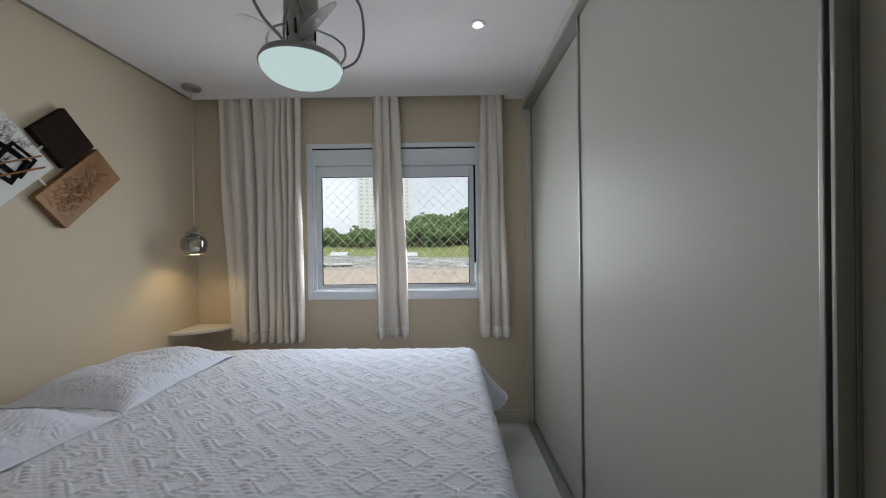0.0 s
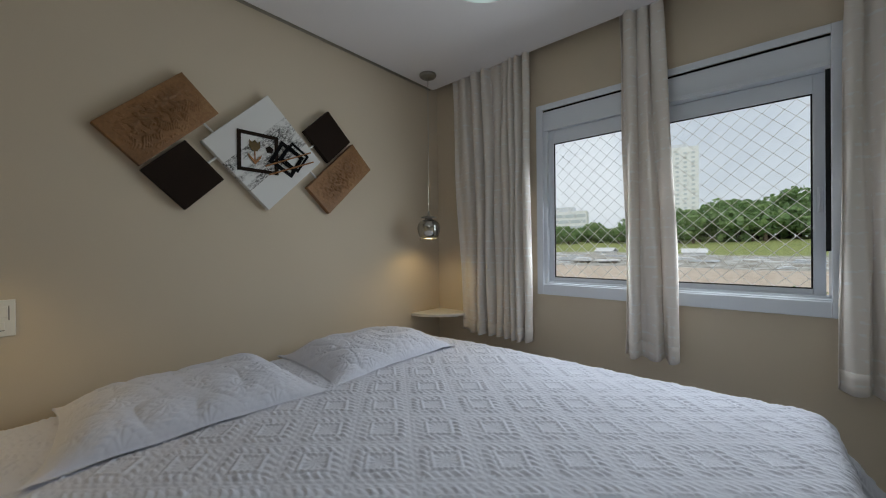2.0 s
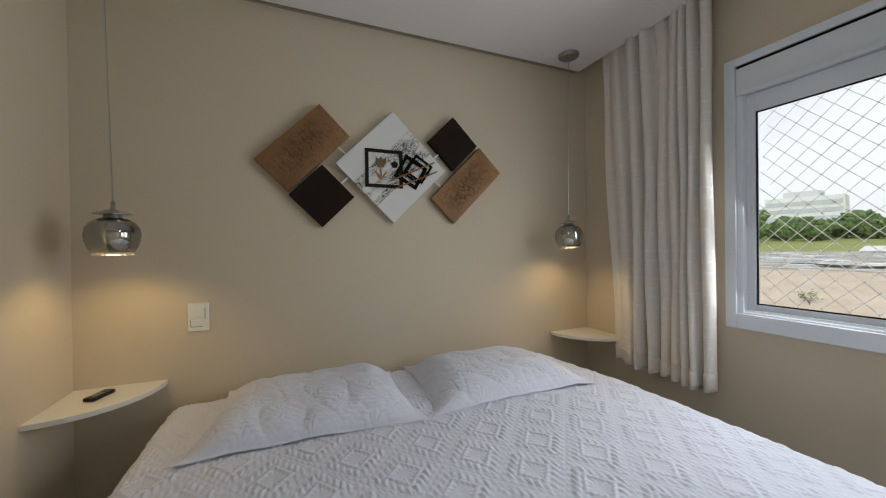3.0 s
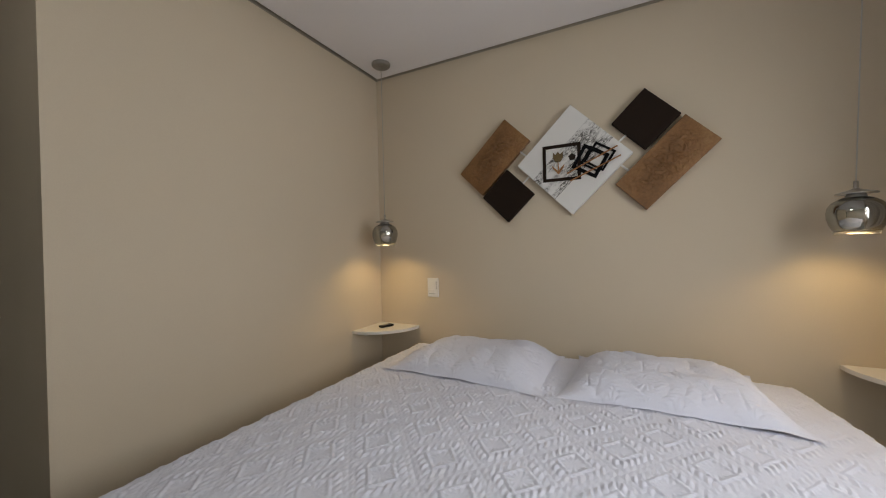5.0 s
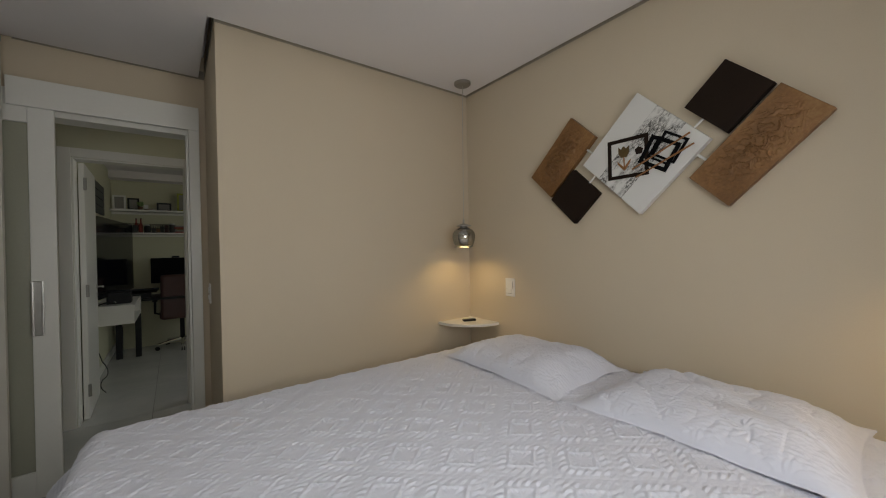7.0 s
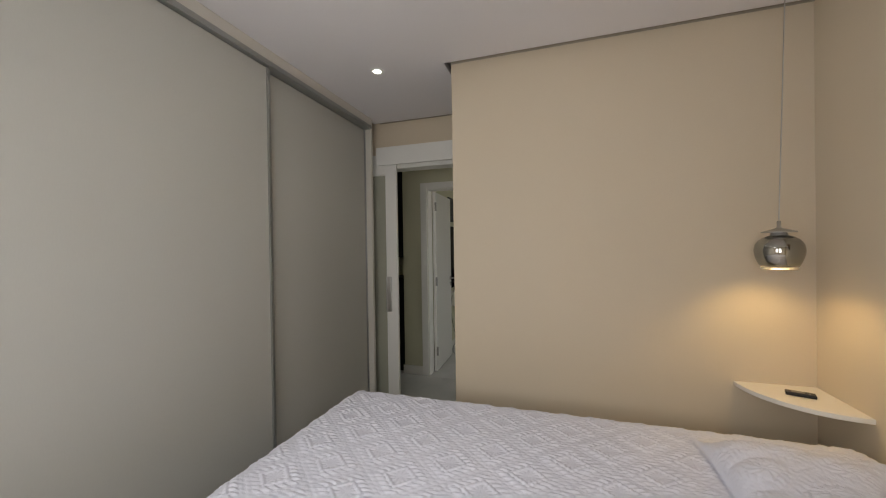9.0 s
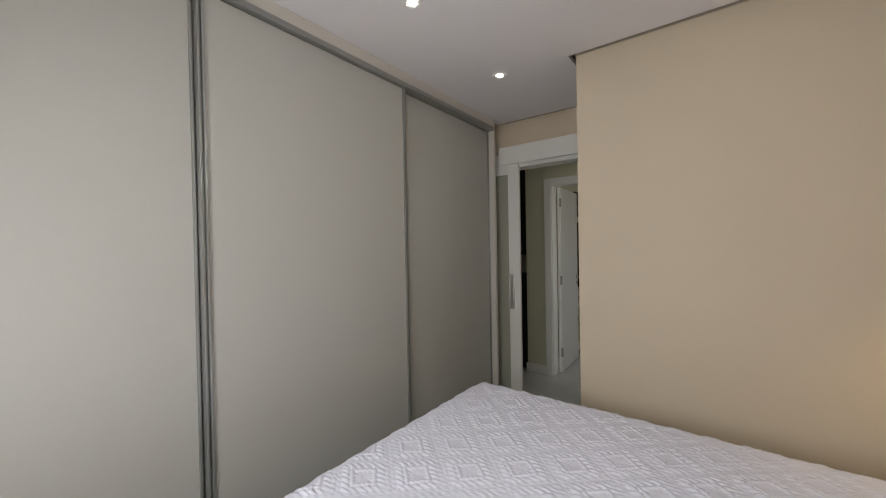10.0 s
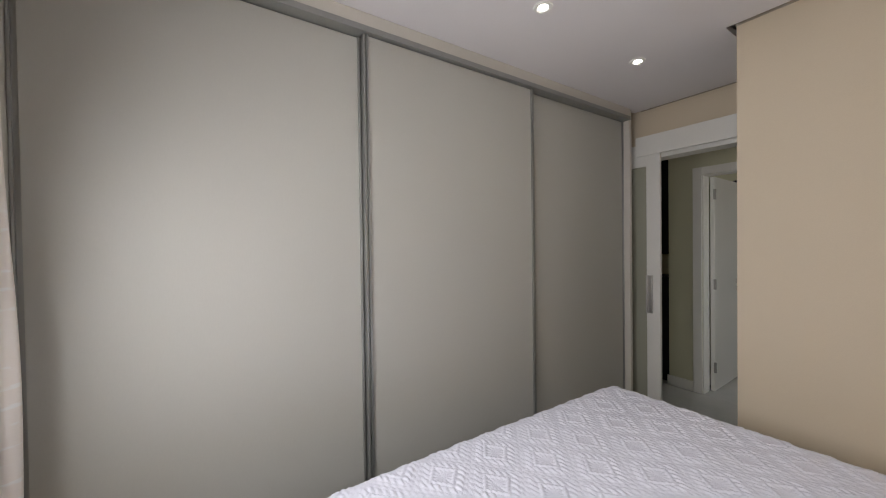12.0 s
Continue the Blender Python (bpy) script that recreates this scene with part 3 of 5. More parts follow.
# ---- wardrobe ----
def wardrobe():
    w = thing("wardrobe", "greige built-in wardrobe with three sliding doors", "wardrobe", pose(0, 0, 0))
    y0, y1 = -0.060, YW
    bm = bmesh.new()
    part("end_panel", box(XW, 1.86, y0, y0 + 0.030, 0, ZC - 0.001, 0.001), LAMINATE_EDGE, w, "pale end panel")
    part("end_panel", box(XW, 1.86, y1 - 0.022, y1 - 0.0005, 0, ZC - 0.001, 0.001), LAMINATE_EDGE, w, "pale end panel")
    add_box(bm, XW + 0.09, 1.86, y0 + 0.03, y1 - 0.022, 0.02, 0.06)
    add_box(bm, XW + 0.09, 1.86, y0 + 0.03, y1 - 0.022, 2.44, 2.47)
    add_box(bm, 1.84, 1.86, y0 + 0.03, y1 - 0.022, 0.06, 2.44)
    part("carcass", bm, LAMINATE_EDGE, w)
    part("filler", box(XW - 0.008, XW + 0.04, y0 + 0.031, y1 - 0.0225, 2.464, ZC - 0.001), LAMINATE_EDGE, w, "pale filler strip under the ceiling")
    bm = box(XW - 0.012, XW + 0.0895, y0 + 0.031, y1 - 0.0225, 2.436, 2.4635, 0.002)
    part("top_track", bm, ALU, w, "aluminium top track")
    bm = box(XW - 0.004, XW + 0.012, y0 + 0.031, y1 - 0.023, 0.0, 0.030, 0.002)
    add_box(bm, XW + 0.012, XW + 0.085, y0 + 0.031, y1 - 0.023, 0.0, 0.012, 0.001)
    add_box(bm, XW + 0.040, XW + 0.046, y0 + 0.031, y1 - 0.023, 0.012, 0.024)
    part("bottom_track", bm, ALU, w, "aluminium floor track")

    def sliding(ya, yb, x, slim=0):
        d = part("sliding_door", box(x, x + 0.018, ya + 0.022, yb - 0.022, 0.034, 2.432), LAMINATE, w)
        for a, flip in ((ya, 1), (yb, -1)):
            bm = bmesh.new()
            c = a
            add_box(bm, x - 0.006, x + 0.024, min(c, c + flip * 0.008), max(c, c + flip * 0.008), 0.030, 2.435, 0.002)
            if flip != slim:
                add_box(bm, x - 0.010, x + 0.002, min(c + flip * 0.014, c + flip * 0.024), max(c + flip * 0.014, c + flip * 0.024), 0.030, 2.435, 0.002)
            add_box(bm, x + 0.004, x + 0.018, min(c + flip * 0.008, c + flip * 0.022), max(c + flip * 0.008, c + flip * 0.022), 0.030, 2.435)
            part("edge_profile", bm, ALU, d, "aluminium grip profile")
        return d

    sliding(-0.028, 1.085, XW + 0.052, 1)
    sliding(1.058, 2.178, XW + 0.014)
    sliding(2.168, 3.276, XW + 0.052, -1)
    return w


wardrobe()


# ---- bedroom sliding door ----
def sliding_door():
    d = thing("door_1", "white sliding door with glass panel, slid open", "door", kind="structure")
    bm = bmesh.new()
    add_box(bm, 0.396, 1.246, -0.150, -0.130, 2.155, 2.308, 0.003)
    add_box(bm, 0.396, 1.246, YD + 0.001, -0.150, 2.29, 2.308, 0.002)
    part("track_cover", bm, WHITE, d, "white board covering the door's track")
    bm = bmesh.new()
    add_box(bm, 0.396, 0.455, YD + 0.0005, -0.134, 0, 2.155, 0.003)
    add_box(bm, 0.4555, 0.470, YD - 0.128, YD + 0.004, 0, 2.142, 0.002)
    add_box(bm, 0.4705, 1.234, YD - 0.128, YD + 0.004, 2.128, 2.142, 0.002)
    add_box(bm, 0.4555, 1.234, YD + 0.0045, YD + 0.012, 2.128, 2.28, 0.002)
    part("jamb", bm, WHITE, d, "white door lining")
    bm = bmesh.new()
    x0, x1, y0, y1 = 1.072, 1.845, -0.180, -0.152
    add_box(bm, x0, x0 + 0.102, y0, y1, 0.012, 2.25, 0.003)
    add_box(bm, x1 - 0.102, x1, y0, y1, 0.012, 2.25, 0.003)
    add_box(bm, x0 + 0.102, x1 - 0.102, y0, y1, 2.072, 2.25, 0.003)
    add_box(bm, x0 + 0.102, x1 - 0.102, y0, y1, 0.012, 0.16, 0.003)
    leaf = part("leaf", bm, WHITE, d)
    part("pane", box(x0 + 0.100, x1 - 0.100, y0 + 0.009, y1 - 0.013, 0.155, 2.075), FROSTED, leaf, "pale green glazed panel")
    bm = bmesh.new()
    add_box(bm, 1.126, 1.174, y1, y1 + 0.004, 0.905, 1.205, 0.004)
    add_box(bm, 1.126, 1.136, y1 + 0.004, y1 + 0.016, 0.905, 1.205, 0.003)
    add_box(bm, 1.164, 1.174, y1 + 0.004, y1 + 0.016, 0.905, 1.205, 0.003)
    part("pull_handle", bm, STEEL, leaf, "long brushed steel pull handle")


sliding_door()


# ---- study door ----
def study_door():
    d = thing("door_2", "white hinged study door standing open", "door", kind="structure")
    bm = bmesh.new()
    for y0, y1 in ((YC, YC + 0.016), (YC - 0.146, YC - 0.13)):
        add_box(bm, FX1, FX1 + 0.075, y0 + 0.0005, y1, 0, FZ + 0.07, 0.003)
        add_box(bm, FX0 - 0.06, FX0, y0 + 0.0005, y1, 0, FZ + 0.07, 0.003)
        add_box(bm, FX0, FX1, y0 + 0.0005, y1, FZ, FZ + 0.07, 0.003)
    add_box(bm, FX1 - 0.012, FX1 - 0.0005, YC - 0.128, YC - 0.001, 0, FZ, 0.002)
    add_box(bm, FX0 + 0.0005, FX0 + 0.012, YC - 0.128, YC - 0.001, 0, FZ, 0.002)
    add_box(bm, FX0 + 0.012, FX1 - 0.012, YC - 0.128, YC - 0.001, FZ - 0.012, FZ - 0.0005, 0.002)
    part("casing", bm, WHITE, d)
    m = pose(1.155, YC - 0.132, 0, 0, 0, -88)
    leaf = part("leaf", box(0.004, 0.690, -0.036, 0.0, 0.008, 2.090, 0.002), WHITE, d, m=m)
    for z in (0.24, 1.05, 1.92):
        bm = box(-0.010, 0.014, -0.042, -0.030, z - 0.05, z + 0.05, 0.002)
        add_tube(bm, [(0.0, -0.044, z - 0.05), (0.0, -0.044, z + 0.05)], 0.007, 8)
        part("hinge", bm, HINGE, leaf, "dull nickel hinge")
    for s in (-1, 1):
        y = 0.0 if s > 0 else -0.036
        bm = tube([(0.635, y, 1.04), (0.635, y + s * 0.045, 1.04), (0.545, y + s * 0.050, 1.04)], 0.008, 8)
        add_box(bm, 0.617, 0.653, min(y, y + s * 0.006), max(y, y + s * 0.006), 1.015, 1.065, 0.002)
        add_box(bm, 0.620, 0.650, min(y, y + s * 0.006), max(y, y + s * 0.006), 0.945, 0.985, 0.002)
        part("lever_handle", bm, HINGE, leaf, "nickel lever handle")


study_door()


# ---- bed ----
BX0, BX1, BY0, BY1, BZ = XH + 0.025, 0.818, 0.938, 2.915, 0.699


def bed():
    b = thing("bed", "king-size bed with divan base, covered by a bedspread", "bed", pose(0, 0, 0))
    part("divan_base", box(BX0 + 0.01, BX1 - 0.03, BY0 + 0.03, BY1 - 0.13, 0.10, 0.42, 0.02), MATTRESS, b)
    part("mattress", box(BX0, BX1 - 0.015, BY0 + 0.015, BY1 - 0.12, 0.42, BZ - 0.02, 0.05), MATTRESS, b, "white mattress")
    for x in (BX0 + 0.12, BX1 - 0.15):
        for y in (BY0 + 0.15, BY1 - 0.15):
            part("leg", lathe([(0, 0), (0.028, 0), (0.035, 0.10), (0, 0.10)], 16, (x, y, 0)), BLACK, b)


bed()


def quilt_relief(x, y, rosettes=False):
    """Height of the stitched pattern: roped diamonds with a star, each in a garland of lobes."""
    X, Y = x / 0.262, y / 0.228
    ui, vi = np.round(X + Y), np.round(X - Y)    # the nearest diamond, counted along the diagonals
    cx, cy = (ui + vi) / 2 * 0.262, (ui - vi) / 2 * 0.228
    a, b = x - cx, y - cy
    wob = 0.004 * np.sin(31 * x + 17 * y) + 0.004 * np.sin(23 * y - 29 * x)
    p, q = np.abs(a) / 0.131, np.abs(b) / 0.114
    r, s = p + q + wob * 4, p - q                # r: 0 in the middle, 1 on the seam; s: along the side
    side = np.sign(a) * np.sign(b)
    ang = np.arctan2(b, a)
    def lobes(phase):                            # puffs that swell slowly and end in a stitched line
        f = phase - np.floor(phase)
        return np.minimum(f ** 0.65, (1 - f) / 0.22)

    star = 0.05 + 0.36 * np.abs(np.sin(ang * 6)) * np.clip(r * 2.8, 0, 1)
    rise = (r - 0.42) / 0.085
    rope = np.clip(1 - rise ** 2, 0, 1) ** 0.5 * (0.42 + 0.50 * lobes(s * 5.2 + side * rise * 0.45))
    away = (r - 0.665) / 0.165
    curl = s * 3.5 - 0.38 * away - 0.25 * away ** 2 + 0.07 * np.sin(37 * x - 43 * y)
    row = np.clip(1 - np.abs(away) ** 3, 0, 1) ** 0.5                  # a garland of plump lobes round each diamond
    garland = row * (0.06 + 0.92 * lobes(curl)) * (0.85 + 0.30 * np.sin(57 * x + 41 * y))
    vein = 0.10 + 0.22 * np.abs(np.sin(s * 11 - r * 9)) * np.clip((1 - r) / 0.06, 0, 1)
    feather = np.where(r < 0.83, garland, vein)
    if rosettes:
        bloom = np.clip(1 - ((r - 0.28) / 0.23) ** 4, 0, 1) ** 0.5 * lobes(ang * 9 / (2 * np.pi) + r * 1.6)
        return np.where(r < 0.505, bloom * 0.85, feather)
    return np.where(r < 0.335, star, np.where(r < 0.505, rope, feather))


def low_noise(x, y, k, seed):
    rng = np.random.default_rng(seed)
    out = np.zeros_like(x)
    for _ in range(10):
        fx, fy, p = rng.normal(0, k), rng.normal(0, k), rng.uniform(0, 6.28)
        out += np.sin(fx * x + fy * y + p)
    return out / 10


def displaced(points, height):
    gu = np.gradient(points, axis=1)
    gv = np.gradient(points, axis=0)
    n = np.cross(gu, gv)
    n /= np.linalg.norm(n, axis=2, keepdims=True) + 1e-9
    return points + n * height[:, :, None]


def bedspread():
    drop, step, r = 0.44, 0.0037, 0.062
    xs = np.arange(BX0, BX1 + drop + 0.1, step)
    ys = np.arange(BY0 - drop - 0.1, BY1 + drop + 0.1, step)
    A, B = np.meshgrid(xs, ys)
    ix = BX1 - r
    narrow = 0.075 * np.clip((-0.65 - A) / 0.55, 0, 1) ** 1.3      # the mattress rounds off towards its head
    iy = (BY0 + r, BY1 - r - narrow)
    ex = np.maximum(0, A - ix)
    ey = np.where(B > iy[1], B - iy[1], np.where(B < iy[0], B - iy[0], 0))
    d = np.hypot(ex, ey)
    dx, dy = ex / np.maximum(d, 1e-6), ey / np.maximum(d, 1e-6)
    bend = np.clip(d / r, 0, math.pi / 2)
    over = np.maximum(0, d - r * math.pi / 2)
    corner = np.abs(dx * dy) * 2
    flare = np.where(ey > 0, -0.02, 0.015) + 0.72 * corner ** 1.5
    flare = flare + 0.018 * np.sin(A * 9 + 1) * (np.abs(ey) > 0) + 0.03 * np.sin(B * 8) * (ex > 0)
    out = r * np.sin(bend) + over * flare
    fall = r * (1 - np.cos(bend)) + over * np.sqrt(np.maximum(0.2, 1 - flare ** 2))
    P = np.zeros(A.shape + (3,))
    P[:, :, 0] = np.minimum(A, ix) + dx * out
    P[:, :, 1] = np.clip(B, iy[0], iy[1]) + dy * out
    mid_x, mid_y = (A - BX0) / (BX1 - BX0), (B - BY0) / (BY1 - BY0)
    crown = 0.018 * np.clip(np.sin(np.pi * np.clip(mid_y, 0, 1)), 0, 1) ** 0.5
    P[:, :, 2] = BZ + crown - fall + 0.004 * low_noise(A, B, 6, 1) + 0.0022 * low_noise(A, B, 22, 2)
    head = np.clip((BX0 + 0.12 - A) / 0.12, 0, 1)
    P[:, :, 2] -= 0.05 * head ** 2
    fine = 0.0007 * low_noise(A, B, 160, 7)
    P = displaced(P, 0.0098 * quilt_relief(A, B) * (0.82 + 0.30 * low_noise(A, B, 5, 31)) + fine)
    keep = d < drop + 0.13 * corner ** 2
    ob = new("bedspread", grid_mesh("bedspread", P, QUILT, keep))
    lim = drop + 0.13 * corner ** 2
    bind = bmesh.new()
    rim = np.isclose(d, lim - 0.006, atol=step * 0.75) & (d > 0.1)
    jj, ii = np.nonzero(rim)
    order = np.argsort(np.arctan2(ys[jj] - (BY0 + BY1) / 2, xs[ii] - BX0))
    line, last = [], None
    for k in order:
        p = Vector(P[jj[k], ii[k]])
        if last is None or (p - last).length > 0.03:
            line.append(p)
            last = p
    add_tube(bind, line, 0.006, 6)
    part("binding", bind, QUILT, ob, "stitched white binding along the edge", True)
    return tagged(ob, "white quilted bedspread stitched with diamonds and feathers", "bedspread")


bedspread()


def pillow(label, x, y, z, turn, length, width, height, seed, tilt=0.0):
    """A soft pillow in a quilted sham with a flat flange; local x is along its length."""
    n, m = 250, 195
    u, v = np.meshgrid(np.linspace(-1, 1, n), np.linspace(-1, 1, m))
    pull = 1 - 0.085 * (1 - np.abs(v) ** 2.5) * np.abs(u) ** 4
    pull2 = 1 - 0.080 * (1 - np.abs(u) ** 2.5) * np.abs(v) ** 4
    px, py = u * length / 2 * pull * (1 - 0.05 * (v + 1)), v * width / 2 * pull2
    eu, ev = np.clip((0.985 - np.abs(u)) / 0.46, 0, 1), np.clip(np.abs(v) / 0.96, 0, 1)
    full = np.sin(np.pi / 2 * eu) ** 0.95 * (1 - ev ** 3) ** 0.62      # pinched ends, fuller along the long sides
    wob = low_noise(px, py, 7, seed)
    folds = low_noise(px, py, 22, seed + 3)
    crease = np.clip(1 - np.abs(low_noise(px, py, 13, seed + 5)) * 7, 0, 1) ** 1.5
    gatherings = np.clip(1 - np.abs(low_noise(px, py * 0.5, 34, seed + 6)) * 7, 0, 1)
    rim = np.clip(full * 1.6, 0, 1)
    top = height * full * (1 + 0.20 * wob) + 0.012 * folds * (0.2 + full) - 0.008 * crease * rim - 0.003 * gatherings * rim
    edge = 0.010 * low_noise(px * 1.5, py * 1.5, 12, seed + 9) * np.maximum(np.abs(u), np.abs(v)) ** 6
    T = np.stack([px, py, 0.004 + top + edge], -1)
    T = displaced(T, 0.0052 * quilt_relief(1.25 * px + seed * 0.07, 1.25 * py, True) * (0.20 + 0.80 * np.clip(full * 2, 0, 1)))
    Bm = np.stack([px, py, -0.10 * height * full + edge - 0.002], -1)
    me = grid_mesh("pillow", np.concatenate([T, Bm[::-1]], 0), QUILT)
    ob = new("pillow", me)
    ob.matrix_basis = pose(x, y, z, 0, tilt, turn)
    return tagged(ob, label, "pillow", "pillows on the bed")


pillow("white pillow in a quilted sham beside the partition", -0.966, 1.503, 0.718, 87.0, 0.815, 0.59, 0.100, 2)
pillow("white pillow in a quilted sham lying askew near the window", -0.972, 2.312, 0.718, 90.4, 0.80, 0.59, 0.088, 5)


# ---- wall art ----
def wall_art():
    """Five joined panels, turned 45 degrees, built in the wall's plane (local x across, y up, z out of the wall)."""
    art = thing("wall_art", "copper, dark brown and white geometric panels joined by rods", "wall art")
    base = Matrix(((0, 0, 1, XH), (1, 0, 0, 0), (0, 1, 0, 0), (0, 0, 0, 1)))

    def at(y, z, out, ang=45.0):
        return base @ pose(y + 0.011, z - 0.007, out, 0, 0, ang)

    def carved(y, z, a, b, seed):
        n, m = int(a / 0.0028), int(b / 0.0028)
        X, Y = np.meshgrid(np.linspace(-a / 2, a / 2, n), np.linspace(-b / 2, b / 2, m))
        fold = np.clip(1 - np.abs(X) / (a * 0.46), 0, 1) ** 0.5 * np.clip(1 - np.abs(Y) / (b * 0.44), 0, 1) ** 0.5
        ridge = np.abs(np.sin(360 * (np.abs(Y) * 0.8 + X * 0.6) + 7 * low_noise(X, Y, 45, seed)))
        leafy = np.clip(low_noise(X, Y, 130, seed + 1) * 5 + 0.6, 0, 1)
        h = 0.014 * fold * leafy * (0.15 + 0.85 * ridge) + 0.0014 * low_noise(X, Y, 90, seed + 2)
        ob = part("copper_panel", box(-a / 2, a / 2, -b / 2, b / 2, 0, 0.034, 0.003), CARVED, art, "carved copper-brown panel", m=at(y, z, 0.008))
        face = new("carving", grid_mesh("carving", np.stack([X * 0.985, Y * 0.97, 0.0335 + h], -1), CARVED))
        face.parent = ob
        return ob

    carved(1.472, 1.860, 0.415, 0.205, 11)
    carved(2.355, 1.721, 0.435, 0.198, 21)
    for y, z, s in ((1.555, 1.626, 0.220), (2.270, 1.953, 0.216)):
        part("dark_panel", box(-s / 2, s / 2, -s / 2, s / 2, 0, 0.034, 0.003), DARK_BROWN, art, "matt dark brown panel", m=at(y, z, 0.008))
    white = part("white_panel", box(-0.211, 0.211, -0.211, 0.211, 0, 0.034, 0.003), CANVAS, art, "white panel with charcoal band", m=at(1.917, 1.792, 0.010))
    for (ya, za), (yb, zb) in (((1.600, 1.905), (1.680, 1.838)), ((1.618, 1.668), (1.700, 1.745)), ((2.140, 1.850), (2.215, 1.915)), ((2.150, 1.745), (2.225, 1.675))):
        part("rod", tube([(XH + 0.022, ya + 0.011, za - 0.007), (XH + 0.022, yb + 0.011, zb - 0.007)], 0.0055, 8), WHITE_PLASTIC, art, "white dowel")

    def square(cy, cz, w, h, t, ang, out, mat, name):
        bm = bmesh.new()
        add_box(bm, -w / 2, w / 2, h / 2 - t, h / 2, 0, 0.006)
        add_box(bm, -w / 2, w / 2, -h / 2, -h / 2 + t, 0, 0.006)
        add_box(bm, -w / 2, -w / 2 + t, -h / 2 + t, h / 2 - t, 0, 0.006)
        add_box(bm, w / 2 - t, w / 2, -h / 2 + t, h / 2 - t, 0, 0.006)
        part(name, bm, mat, art, m=at(cy, cz, out, ang))

    square(1.866, 1.781, 0.200, 0.200, 0.017, 0, 0.0445, DARK_BROWN, "applied_frame")
    square(2.012, 1.772, 0.138, 0.142, 0.018, 60, 0.0447, TV_BLACK, "applied_square")
    square(2.034, 1.779, 0.104, 0.104, 0.010, 57, 0.0512, TV_BLACK, "applied_square")
    square(2.058, 1.791, 0.118, 0.115, 0.011, 57, 0.0449, TV_BLACK, "applied_square")
    for (ya, za), (yb, zb), c in (((1.895, 1.716), (2.145, 1.832), COPPER), ((1.912, 1.674), (2.160, 1.782), COPPER)):
        part("stick", tube([(XH + 0.062, ya + 0.011, za - 0.007), (XH + 0.060, yb + 0.011, zb - 0.007)], 0.0042, 6), c, art, "thin copper stick")
    # tulip
    bm = bmesh.new()
    cup = [(-0.026, 0.028), (-0.013, 0.014), (0.0, 0.030), (0.013, 0.014), (0.026, 0.028), (0.026, -0.006), (0.012, -0.026), (-0.012, -0.026), (-0.026, -0.006)]
    vs = [bm.verts.new((a, b, 0)) for a, b in cup]
    f = bm.faces.new(vs)
    ext = bmesh.ops.extrude_face_region(bm, geom=[f])
    for v in ext["geom"]:
        if isinstance(v, bmesh.types.BMVert):
            v.co.z += 0.006
    flower = part("flower", bm, DARK_GOLD, art, "dark gold tulip", m=at(1.848, 1.813, 0.0445, 0))
    part("stem", tube([(0, -0.026, 0.003), (0.002, -0.09, 0.003)], 0.003, 6), COPPER, flower)
    for s in (-1, 1):
        bm = bmesh.new()
        line = [(0.002, -0.094), (s * 0.028, -0.060), (s * 0.034, -0.042), (s * 0.020, -0.055), (0.002, -0.078)]
        f = bm.faces.new([bm.verts.new((a, b, 0.001)) for a, b in line])
        ext = bmesh.ops.extrude_face_region(bm, geom=[f])
        for v in ext["geom"]:
            if isinstance(v, bmesh.types.BMVert):
                v.co.z += 0.005
        part("leaf", bm, COPPER, flower)
    bm = bmesh.new()
    add_lathe(bm, [(0, 0), (0.020, 0), (0.020, 0.006), (0, 0.006)], 5)
    part("applied_pentagon", bm, DARK_BROWN, art, m=at(1.922, 1.806, 0.0445, 20))


wall_art()


# ---- pendants ----
def pendant(label, x, y, cx, cy):
    p = thing("pendant_lamp", label, "pendant lamp", pose(x, y, 0), "pendants at the bed's head")
    part("canopy", lathe([(0, ZC), (0.060, ZC), (0.060, ZC - 0.012), (0.052, ZC - 0.020), (0, ZC - 0.022)], 32, (cx - x, cy - y, 0)), HINGE, p, "dull nickel canopy")
    part("cable", tube([(cx - x, cy - y, ZC - 0.02), (0.0, 0.0, 1.535)], 0.0022, 6), STEEL, p, "thin silvery cable")
    part("cap", lathe([(0, 1.537), (0.007, 1.537), (0.007, 1.512), (0.014, 1.507), (0.055, 1.494), (0.057, 1.490), (0.026, 1.492), (0, 1.492)], 32), STEEL, p, "satin steel cap disc", True)
    part("collar", lathe([(0, 1.491), (0.025, 1.491), (0.030, 1.474), (0, 1.474)], 32), FAN_GREY, p, "dark collar")
    outer = [(0.029, 1.478), (0.046, 1.472), (0.063, 1.459), (0.074, 1.440), (0.0775, 1.420), (0.076, 1.398), (0.069, 1.373), (0.059, 1.352)]
    outer = [(r * 1.04, z) for r, z in outer]
    inner = [(r - 0.0025, z) for r, z in outer[::-1]]
    part("shade", lathe(outer + inner, 44), SMOKE, p, "smoked mirror glass globe", True)
    part("lip", lathe([(0.0608, 1.3515), (0.0588, 1.341), (0.0558, 1.341), (0.0578, 1.3515), (0.0608, 1.3515)], 44), LIP_GLASS, p, "clear glass lip lit by the bulb", True)
    part("socket", lathe([(0, 1.473), (0.024, 1.473), (0.031, 1.455), (0.031, 1.425), (0, 1.425)], 24), CHROME, p)
    part("bulb", lathe([(0, 1.424), (0.027, 1.422), (0.031, 1.405), (0.022, 1.385), (0, 1.380)], 24), BULB, p, "lit warm bulb", True)
    lamp("pendant_glow", "SPOT", PENDANT_WATTS, (1.0, 0.70, 0.31), look((x, y, 1.372), (x, y, 0)), size=radians(150), blend=0.8, soft=0.025)


